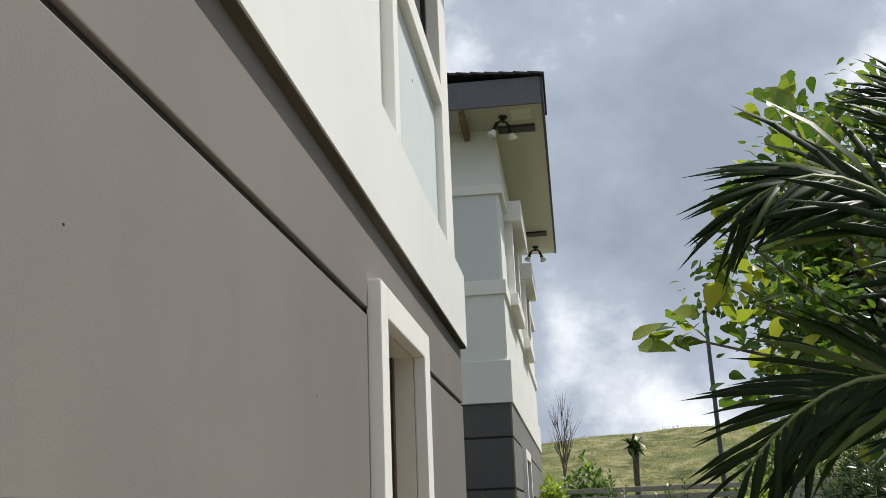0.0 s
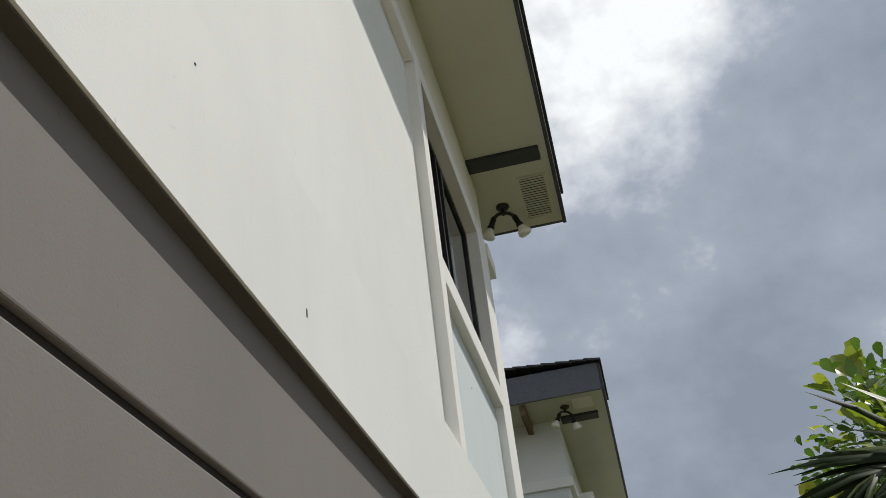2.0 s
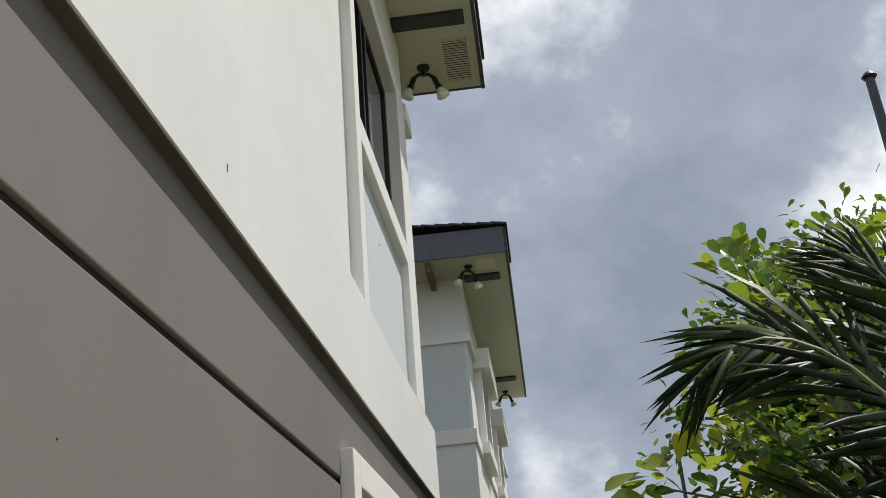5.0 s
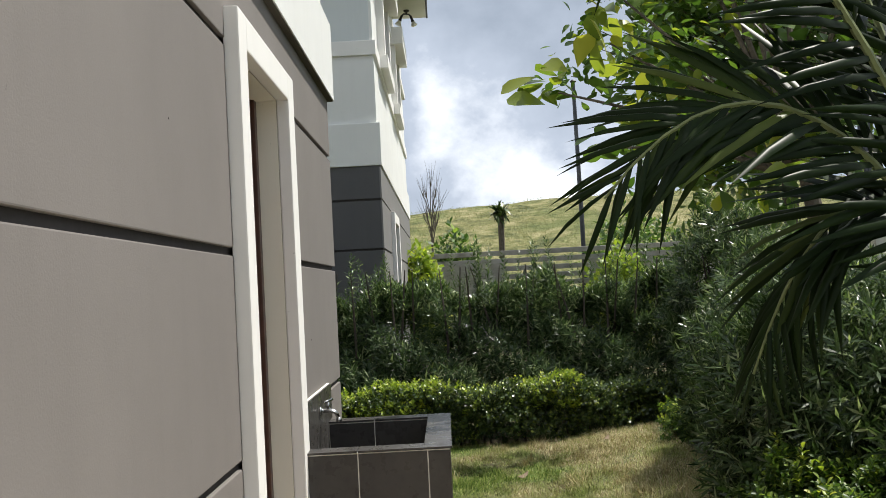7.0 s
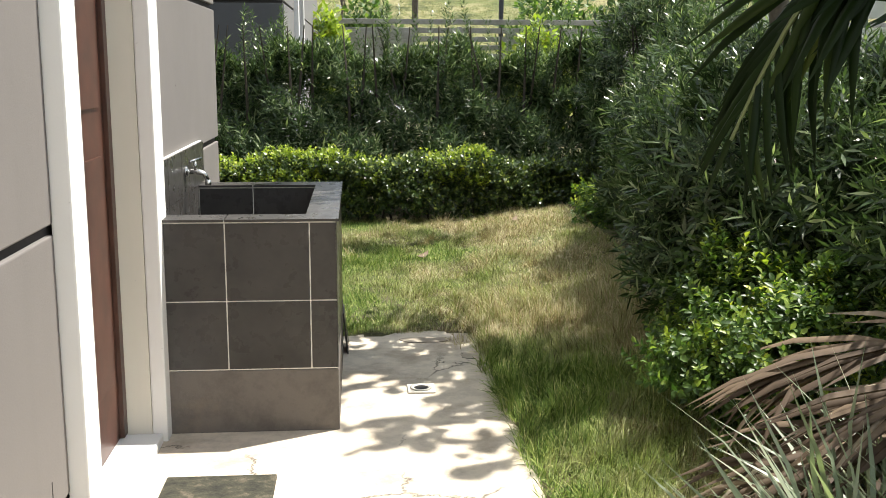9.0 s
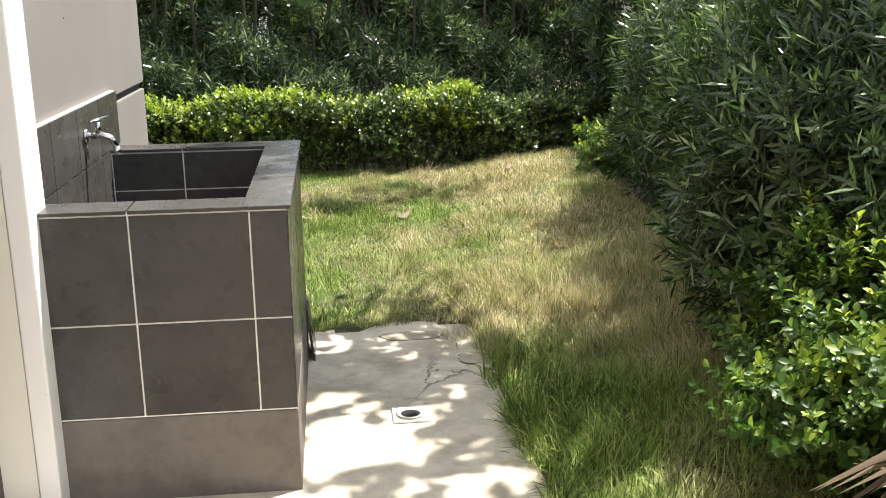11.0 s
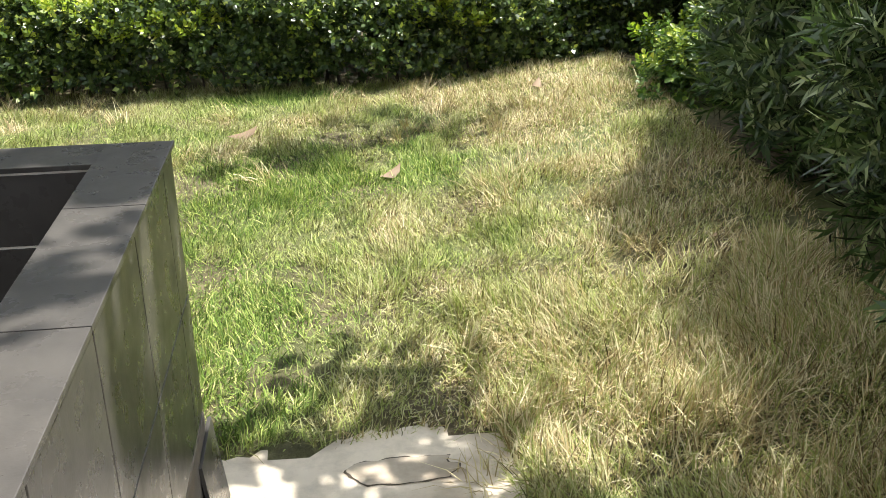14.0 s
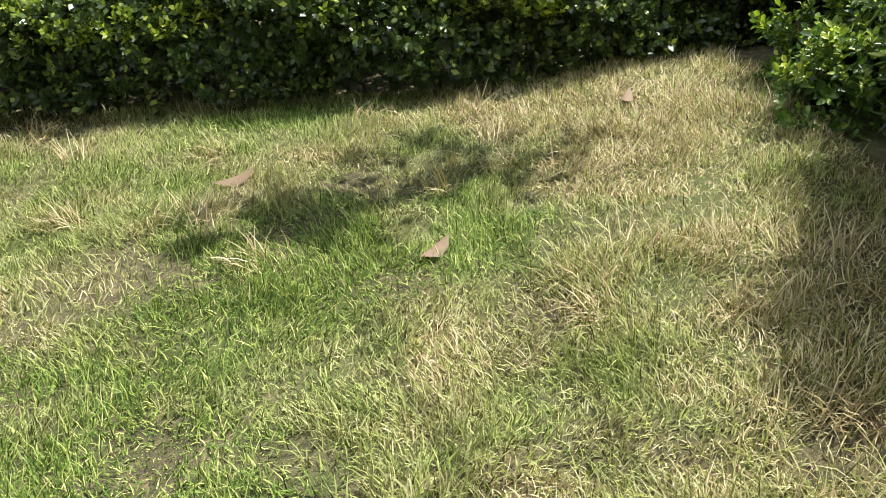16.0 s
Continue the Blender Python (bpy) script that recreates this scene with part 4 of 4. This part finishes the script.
# ---- broad-leaved tree ----
def broad_leaf(length, width):
    """An obovate leaf: a midrib with a rounded blade on both sides, arched."""
    half = ((0.0, 0.0), (0.18, 0.16), (0.42, 0.36), (0.66, 0.5), (0.86, 0.42), (1.0, 0.0))
    vs, fs = [], []
    for t, w in half:
        z = -0.35 * length * t * t * 0.5
        vs += [(-w * width, t * length, z + 0.22 * w * width), (0, t * length, z), (w * width, t * length, z + 0.22 * w * width)]
    for i in range(5):
        o = 3 * i
        if i == 0:
            fs += [(1, 4, 3), (1, 5, 4)]
        elif i == 4:
            fs += [(o, o + 1, o + 4), (o + 1, o + 2, o + 4)]
        else:
            fs += [(o, o + 1, o + 4, o + 3), (o + 1, o + 2, o + 5, o + 4)]
    return vs, fs


tree = empty("tree", (2.75, 6.9, 0), label="small broad-leaved tree with glossy green and yellow-green leaves", category="tree")
bm = tube([(2.75, 6.9, 0), (2.72, 6.85, 0.9), (2.62, 6.8, 1.7), (2.5, 6.75, 2.3)], [0.06, 0.05, 0.045, 0.035], 10)
part("trunk", bm, M_BARK, tree)
BL = broad_leaf(0.17, 0.10)
# the last two tips are added, hidden limbs that carry the shade-casting tufts
tree_tips = [(2.08, 7.35, 3.9), (2.3, 7.3, 3.75), (2.72, 7.35, 3.92), (1.37, 7.35, 2.52), (1.68, 7.3, 2.78), (1.75, 7.4, 3.1), (2.1, 7.3, 3.5), (2.2, 6.9, 3.45), (2.6, 6.5, 3.55), (3.0, 6.9, 3.6), (1.95, 7.5, 2.35), (2.2, 6.3, 2.8), (2.7, 6.2, 3.0), (3.1, 6.4, 3.1), (2.1, 7.2, 2.6), (2.5, 7.2, 2.9), (1.7, 7.5, 2.2), (2.15, 7.3, 1.95), (2.4, 6.5, 2.0), (2.8, 6.5, 2.3), (3.3, 6.8, 2.8), (2.3, 9.6, 3.2), (2.8, 10.0, 3.2)]
root = Vector((2.55, 6.77, 1.9))
bm = bmesh.new()
pl, wy, up, sc = [], [], [], []
yl = [[], [], [], []]
for k, tp in enumerate(tree_tips):
    tp = Vector(tp)
    mid = root.lerp(tp, 0.5) + Vector((0, 0, 0.08))
    tube([root, mid, tp], [0.022, 0.014, 0.006] if tp.y < 9 else [0.016, 0.007, 0.003], 6, bm)
    for _ in range(25 if tp.y < 9 else 6):
        q = rg.uniform(0.45 if tp.y < 9 else 0.95, 1.05)
        c = np.array(root.lerp(tp, q)) + rg.uniform(-0.12, 0.12, 3) + np.array([0, 0, 0.05])
        w = np.array(tp - root) * 0.5 + rg.normal(0, 0.75, 3)
        pl.append(c), wy.append(w), up.append((rg.normal(0, 0.45), rg.normal(0, 0.45), 1)), sc.append(rg.uniform(0.55, 0.95))
    if k < 11 or k % 3 == 0:
        for _ in range(9):
            c = np.array(tp) + rg.uniform(-0.13, 0.13, 3)
            w = np.array(tp - root) * 0.5 + rg.normal(0, 0.7, 3)
            for lst, v in zip(yl, (c, w, (rg.normal(0, 0.5), rg.normal(0, 0.5), 1), rg.uniform(0.8, 1.45))):
                lst.append(v)
part("branching", bm, M_BARK, tree)
p, d = mound(16, (2.6, 6.98, 2.75), (1.1, 0.6, 0.98), rg, 0.3, 0.2, -1.0)
p2, d2 = mound(14, (3.15, 6.75, 2.65), (0.78, 0.85, 0.95), rg, 0.25, 0.2, -1.0)
p3, d3 = mound(5, (1.92, 7.6, 2.1), (0.38, 0.2, 0.24), rg, 0.2, 0.2, -1.0)
# unseen leaf tufts added to throw shadow blotches on the far lawn
shadow_tufts = [mound(n, at, (0.26, 0.24, 0.2), rg, 0.2, 0.2, -1.0) for n, at in ((5, (2.3, 9.7, 3.25)), (6, (2.8, 10.1, 3.25)))]
p, d = np.concatenate([p, p2, p3] + [q[0] for q in shadow_tufts]), np.concatenate([d, d2, d3] + [q[1] for q in shadow_tufts])
for c, w in zip(p, d):
    for _ in range(17):
        pl.append(c + rg.normal(0, 0.07, 3)), wy.append(w + rg.normal(0, 0.8, 3)), up.append((rg.normal(0, 0.5), rg.normal(0, 0.5), 1)), sc.append(rg.uniform(0.45, 0.75))
swarm("crown", *BL, pl, wy, up, sc, L_TREE, tree)
swarm("young_leaves", *BL, *yl, L_TREE2, tree, "large yellow-green young leaves")


# second tree behind the shrubs
rear = empty("tree", (5.1, 14.2, 0), label="dense broad-leaved tree behind the corner shrubs", category="tree")
part("trunk", tube([(5.1, 14.2, 0), (5.06, 14.2, 1.6), (5.0, 14.1, 3.2), (4.95, 14.0, 4.6)], [0.12, 0.11, 0.09, 0.06], 10), M_BARK, rear)
bm = bmesh.new()
pl, wy, up, sc = [], [], [], []
p, d = mound(300, (5.15, 14.0, 4.7), (2.35, 1.4, 2.0), rg, 0.25, 0.2, -1.0)
p2, d2 = mound(120, (4.15, 13.3, 3.6), (1.1, 0.8, 1.55), rg, 0.25, 0.2, -1.0)
p, d = np.concatenate([p, p2]), np.concatenate([d, d2])
for c, w in zip(p, d):
    a = Vector((5.0, 14.1, 3.2))
    tube([a, a.lerp(Vector(c), 0.5) + Vector((0, 0, 0.1)), Vector(c)], [0.02, 0.012, 0.005], 5, bm)
    for _ in range(24):
        pl.append(c + rg.normal(0, 0.18, 3)), wy.append(w + rg.normal(0, 0.8, 3)), up.append((rg.normal(0, 0.5), rg.normal(0, 0.5), 1)), sc.append(rg.uniform(0.7, 1.1))
part("branching", bm, M_BARK, rear)
swarm("crown", *BL, pl, wy, up, sc, L_TREE, rear)


# ---- palm ----
def frond(parent, base, tip, sag, count, llen, width, droop, material, name="frond", seed=0, open_out=1.0, twist=0.0):
    """An arching frond: midrib, and two ranks of leaflets under it."""
    r = np.random.default_rng(seed)
    base, tip = Vector(base), Vector(tip)
    ctrl = base.lerp(tip, 0.5) + Vector((0, 0, sag))
    pts = [(1 - t) ** 2 * base + 2 * t * (1 - t) * ctrl + t * t * tip for t in np.linspace(0, 1, 14)]
    f = part(name, tube(pts, [0.013 * (1 - 0.85 * i / 13) + 0.0015 for i in range(14)], 6), plain(name + "_midrib", (0.16, 0.19, 0.07) if material is L_PALM else (0.2, 0.14, 0.09), 0.5), parent)
    P, W, U, S = [], [], [], []
    for i in range(count):
        t = 0.16 + 0.84 * i / count
        c = (1 - t) ** 2 * base + 2 * t * (1 - t) * ctrl + t * t * tip
        along = (2 * (1 - t) * (ctrl - base) + 2 * t * (tip - ctrl)).normalized()
        side = along.cross(Vector((0, 0, 1))).normalized()
        nrm = side.cross(along)
        side = (side * math.cos(twist) + nrm * math.sin(twist)).normalized()
        nrm = side.cross(along)
        for s in (-1, 1):
            w = side * s * open_out * (1.0 - 0.45 * t) + along * (0.55 + 0.75 * t) + Vector((0, 0, -droop * r.uniform(0.6, 1.4)))
            w += Vector(r.normal(0, 0.15, 3))
            P.append(c), W.append(w), U.append(nrm + Vector(r.normal(0, 0.25, 3)))
            S.append(llen * (0.55 + 0.9 * math.sin(math.pi * min(1, 0.15 + 0.8 * t))) * r.uniform(0.85, 1.1))
    w2 = width / llen
    tv = [(-w2 * .25, 0, 0), (w2 * .25, 0, 0), (-w2 / 2, .3, -.02), (0, .3, .012), (w2 / 2, .3, -.02), (-w2 * .42, .65, -.09), (0, .65, -.06), (w2 * .42, .65, -.09), (0, 1, -.22)]
    tf = [(0, 3, 2), (0, 1, 3), (1, 4, 3), (2, 3, 6, 5), (3, 4, 7, 6), (5, 6, 8), (6, 7, 8)]
    lf = swarm("foliage", tv, tf, P, W, U, S, material)
    lf.parent = f
    return f


palm = empty("palm", (1.95, 4.05, 0.08), label="small feather palm with dark green arching fronds", category="palm")
CR = (2.12, 4.2, 1.22)
part("trunk", tube([(2.15, 4.2, 0.05), (2.14, 4.2, 0.5), (2.13, 4.2, 0.9), (2.12, 4.2, 1.24)], [0.075, 0.065, 0.058, 0.05], 12), M_BARK, palm)
FR = [((1.12, 4.05, 2.30), 1.02, 46), ((1.06, 4.0, 1.62), 0.82, 46), ((1.72, 4.3, 2.72), 0.62, 42), ((1.47, 4.22, 1.14), 0.80, 40), ((1.8, 4.75, 2.9), 0.3, 38), ((2.6, 3.7, 2.5), 0.5, 36), ((2.9, 4.6, 2.2), 0.5, 36), ((2.35, 5.1, 2.6), 0.5, 38), ((2.25, 3.4, 2.4), 0.5, 38)]
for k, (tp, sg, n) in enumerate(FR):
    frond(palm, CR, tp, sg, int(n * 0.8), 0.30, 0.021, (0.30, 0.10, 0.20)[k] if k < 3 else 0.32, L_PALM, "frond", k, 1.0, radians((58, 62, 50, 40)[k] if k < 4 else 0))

# dead fronds lying at the palm's foot
dead = empty("dead_fronds", (1.8, 4.45, 0.1), label="dried brown palm fronds fallen over the shrubs", category="palm frond")
for k, (a, b, sg) in enumerate((((2.55, 4.6, 0.58), (1.85, 4.85, 0.42), 0.10), ((2.55, 4.5, 0.45), (1.72, 4.5, 0.26), 0.10), ((2.5, 4.7, 0.34), (1.8, 4.75, 0.22), 0.08), ((2.5, 4.4, 0.55), (1.9, 4.35, 0.5), 0.08))):
    frond(dead, a, b, sg, 17, 0.34, 0.017, 0.06, L_DEAD, "dead_frond", 40 + k, 0.4)

# strap-leaved clump
strapc = empty("spider_plant", (1.72, 3.85, 0.08), label="clump of grey-green variegated strap leaves", category="plant")
sv, sf_ = [(-.5, 0, 0), (.5, 0, 0), (-.55, .35, .02), (.55, .35, .02), (-.42, .7, -.03), (.42, .7, -.03), (0, 1, -.16)], [(0, 1, 3, 2), (2, 3, 5, 4), (4, 5, 6)]
for cx, cy in ((1.68, 3.85), (1.95, 3.7), (1.82, 4.12), (1.62, 3.5), (1.9, 3.35), (2.2, 3.95), (2.05, 4.2)):
    P, W, S = [], [], []
    for _ in range(125):
        a, e = rg.uniform(0, 6.28), rg.uniform(0.35, 1.35)
        P.append((cx + 0.06 * math.cos(a), cy + 0.06 * math.sin(a), 0.06)), W.append((math.cos(a) * math.cos(e), math.sin(a) * math.cos(e), math.sin(e)))
        l = rg.uniform(0.36, 0.70)
        S.append((0.013, l, l))
    swarm("leaf_rosette", sv, sf_, P, W, np.tile((0, 0, 1.0), (len(P), 1)) + rg.normal(0, 0.2, (len(P), 3)), S, L_STRAP, strapc)

# ---- lawn ----
def blades(n, x0, x1, y0, y1, keep, hmin, hmax, seed, lay=0.55):
    r = np.random.default_rng(seed)
    x, y = r.uniform(x0, x1, n), r.uniform(y0, y1, n)
    k = np.array([keep(a, b, c) for a, b, c in zip(x, y, r.uniform(size=n))])
    x, y = x[k], y[k]
    z = np.array([lawn_height(a, b) for a, b in zip(x, y)]) - 0.004
    tuft = np.array([noise.noise((a * 5, b * 5, 2.0)) for a, b in zip(x, y)])
    comb = np.array([noise.noise((a * 1.8, b * 1.8, 5.0)) for a, b in zip(x, y)]) * 7
    a = comb + r.normal(0, 1.5, len(x))
    e = np.clip(r.normal(lay, 0.4, len(x)) + 0.3 * tuft, 0.08, 1.5)
    w = np.stack([np.cos(a) * np.cos(e), np.sin(a) * np.cos(e), np.sin(e)], 1)
    l = r.uniform(hmin, hmax, len(x)) * (1 + 0.7 * tuft)
    s = np.stack([np.full(len(x), 0.0031) * r.uniform(0.7, 1.3, len(x)), l, l], 1)
    return np.stack([x, y, z], 1), w, np.tile((0.0, 0.0, 1.0), (len(x), 1)) + r.normal(0, 0.3, (len(x), 3)), s


GB = ([(-.5, 0, 0), (.5, 0, 0), (-.4, .5, .05), (.4, .5, .05), (0, 1, -.12)], [(0, 1, 3, 2), (2, 3, 4)])


def on_lawn(x, y, u):
    if y < 6.96 + 0.08 * noise.noise((x * 5, 1, 0)) and x < 1.25 + 0.07 * noise.noise((y * 4, 3, 0)):
        return False
    bare = noise.noise((x * 1.9, y * 1.9, 9.0))
    return u < (0.35 if bare > 0.42 else 1.0)


lawn = empty("lawn", (0, 8.5, 0), label="patchy lawn of green and straw-coloured grass blades", category="grass", kind="stuff")
swarm("grass", *GB, *blades(300000, -1.7, 2.35, 6.86, 10.1, on_lawn, 0.020, 0.056, 3, 0.7), M_GRASS, lawn)
swarm("grass", *GB, *blades(85000, 1.2, 2.2, 4.0, 7.6, on_lawn, 0.035, 0.115, 4, 0.75), M_GRASS, lawn)
swarm("grass", *GB, *blades(9000, 1.2, 2.4, 1.0, 3.6, on_lawn, 0.06, 0.18, 6, 0.7), M_GRASS, lawn)

# long dry tussocks
P, W, S = [], [], []
for _ in range(60):
    cx, cy = (rg.normal(1.75, 0.28), rg.uniform(6.6, 9.6)) if rg.uniform() < 0.7 else (rg.uniform(-0.6, 1.9), rg.uniform(8.9, 9.9))
    lean = rg.uniform(0, 6.28)
    for _ in range(55):
        a, e = rg.normal(lean, 1.0), rg.uniform(0.15, 1.2)
        x, y = cx + rg.normal(0, 0.035), cy + rg.normal(0, 0.035)
        P.append((x, y, lawn_height(x, y))), W.append((math.cos(a) * math.cos(e), math.sin(a) * math.cos(e), math.sin(e)))
        l = rg.uniform(0.05, 0.14)
        S.append((0.0034, l, l))
swarm("dry_tussock", *GB, P, W, np.tile((0, 0, 1.0), (len(P), 1)) + rg.normal(0, 0.3, (len(P), 3)), S, L_STRAW, lawn, "long bleached straw tussocks")

# fallen leaves
FL = one_leaf(0.16, 0.075, -0.35, -0.12)
for k, (x, y, a, s) in enumerate(((0.48, 9.22, 75, 0.85), (1.08, 8.60, 50, 0.7), (1.62, 5.72, 40, 0.5), (1.85, 9.5, 20, 0.6), (2.02, 7.7, 200, 0.4))):
    z = lawn_height(x, y) + 0.028
    ob = swarm("fallen_leaf", *FL, [(x, y, z)], [(math.sin(radians(a)), math.cos(radians(a)), 0.12)], [(0.1, 0, 1)], [s], L_FALLEN)
    tagged(ob, "curled brown fallen leaf on the grass", "leaf", "fallen leaves")

# ---- distance: fence, pole, bare tree, plants ----
M_RAIL = plain("weathered_metal_rail", (0.30, 0.29, 0.28), 0.6, 0.4, 0.25, 6)
fence = empty("corrugated_fence", (2, 20, 0.0), label="grey horizontal-railed metal fence at the foot of the hill", category="fence")
for k in range(14):
    x = -4.4 + k * 1.15
    part("post", box(x - 0.04, x + 0.04, 20.0, 20.08, -0.1, 2.03 - 0.02 * k, 0.006), plain("fence_post", (0.36, 0.34, 0.31), 0.7), fence)
for k in range(12):
    part("rail", box(-4.6, 11.0, 19.95, 19.99, 0.35 + k * 0.145, 0.44 + k * 0.145, 0.008), M_RAIL, fence)
for x in (0.6, 3.3, 6.0):
    for k in range(11):
        part("slat", box(x, x + 1.15, 19.90, 19.93 + 0.015 * (k % 2), 0.5 + k * 0.12, 0.615 + k * 0.12, 0.006), M_RAIL, fence)

pole = empty("street_lamp", (3.3, 20.6, 0), label="thin dark street lamp pole in front of the hill", category="street lamp")
part("pole", tube([(3.3, 20.6, -0.1), (3.3, 20.6, 2.4), (3.28, 20.6, 5.2)], [0.05, 0.045, 0.035], 10), plain("dark_pole", (0.06, 0.065, 0.075), 0.5, 0.5), pole)
part("cap", lathe([(0.05, 0), (0.06, 0.02), (0.03, 0.05)], Matrix.Translation((3.28, 20.6, 5.18))), M_BLACK, pole)
post2 = empty("street_lamp", (5.1, 12.0, 0), label="dark steel lamp post rising behind the tree", category="street lamp")
part("pole", tube([(5.1, 12, -0.1), (5.1, 12, 4), (5.07, 12, 7.75)], [0.075, 0.065, 0.055], 12), plain("steel_pole", (0.07, 0.075, 0.09), 0.5, 0.5), post2)
part("cap", lathe([(0.07, 0), (0.09, 0.03), (0.05, 0.08)], Matrix.Translation((5.07, 12, 7.73))), M_BLACK, post2)

bare = empty("bare_tree", (0.35, 34, 1.0), label="small leafless tree on the slope", category="tree")
rt = random.Random(4)
bm = tube([(0.3, 34, 0.6), (0.32, 34, 2.5), (0.3, 34, 3.4)], [0.045, 0.036, 0.026], 7)
part("trunk", bm, M_BARK, bare)
bm = bmesh.new()
for k in range(16):
    z = 2.5 + k * 0.09
    a = rt.uniform(0, 6.28)
    e = Vector((0.3 + math.cos(a) * rt.uniform(.2, .5), 34 + math.sin(a) * 0.4, z + rt.uniform(0.7, 1.3)))
    s = Vector((0.31, 34, z))
    tube([s, s.lerp(e, .5) + Vector((0, 0, .1)), e], [0.016, 0.010, 0.004], 5, bm)
    for _ in range(5):
        f = e + Vector((rt.uniform(-.2, .2), rt.uniform(-.3, .3), rt.uniform(.1, .5)))
        tube([s.lerp(e, .6), f], [0.007, 0.003], 4, bm)
part("branching", bm, M_BARK, bare)

yucca = empty("cabbage_palm", (1.72, 20.4, 0), label="slender young palm-like plant with a leafy head", category="plant")
part("trunk", tube([(1.72, 20.4, 0), (1.74, 20.4, 1.5), (1.76, 20.4, 2.75)], [0.05, 0.05, 0.06], 8), M_BARK, yucca)
a = rg.uniform(0, 6.28, 90)
e = rg.uniform(-0.9, 1.2, 90)
swarm("leaves", sv, sf_, np.tile((1.76, 20.4, 2.75), (90, 1)) + rg.normal(0, .05, (90, 3)), np.stack([np.cos(a) * np.cos(e), np.sin(a) * np.cos(e), np.sin(e)], 1), np.tile((0, 0, 1.0), (90, 1)) + rg.normal(0, .2, (90, 3)), np.stack([np.full(90, .045), rg.uniform(.18, .30, 90), np.full(90, .25)], 1), L_LOW, yucca)


def far_bush(x, y, r, h, mat, n=500):
    t = empty("shrub", (x, y, 0), label="leafy shrub growing by the far fence", category="shrub", group="shrubs by the far fence")
    p, d = mound(n, (x, y, h * 0.5), (r, r, h * 0.5), rg, 0.4, 0.2)
    leafy("leaves", SPRIG_FAR, p, d, 1.9, mat, t, rg, 0.7)
    stems("stem", (x, y, 0), h * 0.8, r * 0.5, 6, t, rg)


far_bush(0.15, 19.0, 0.35, 1.9, L_GOLD)
far_bush(0.95, 20.9, 0.55, 2.2, L_BUSH)
far_bush(2.4, 19.3, 0.3, 1.4, L_LOW)
far_bush(3.7, 19.2, 0.4, 1.7, L_GOLD)
far_bush(4.4, 21, 0.9, 2.5, L_BUSH)
far_bush(-0.9, 19.5, 0.8, 2.0, L_LOW)
far_bush(5.8, 20.8, 1.0, 2.3, L_LOW)

# hill scrub
pts = []
for _ in range(9000):
    x, y = rg.uniform(-16, 26), rg.uniform(30, 57)
    pts.append((x, y, hill_height(x, y)))
pts = np.array(pts)
hs = swarm("hill_scrub", *SPRIG_FAR, pts, np.tile((0, 0, 1.0), (len(pts), 1)) + rg.normal(0, .3, (len(pts), 3)), unit(len(pts), rg), rg.uniform(0.35, 0.95, len(pts)), leaf_shader("scrub_leaf", (0.12, 0.14, 0.04), (0.26, 0.27, 0.10), 0.7, 0.2, (0.4, 0.36, 0.18)))
tagged(hs, "tufts of coarse grass and scrub on the hillside", "grass", kind="stuff")

# ---- garden wall along the right-hand side ----
gw = empty("garden_fence", (3.9, 7, 0), label="beige post and slat garden fence behind the shrubs", category="fence")
for k in range(9):
    y = -4.15 + k * 2.05
    part("post", box(3.42, 3.62, y, y + 0.2, -0.1, 1.76, 0.01), M_CREAM, gw)
    if k < 8:
        part("plinth", box(3.46, 3.58, y + 0.2, y + 2.05, -0.1, 0.55, 0.006), M_CREAM, gw)
        for j in range(7):
            part("slat", box(3.50, 3.54, y + 0.2, y + 2.05, 0.64 + j * 0.15, 0.74 + j * 0.15, 0.006), M_TRIM, gw)
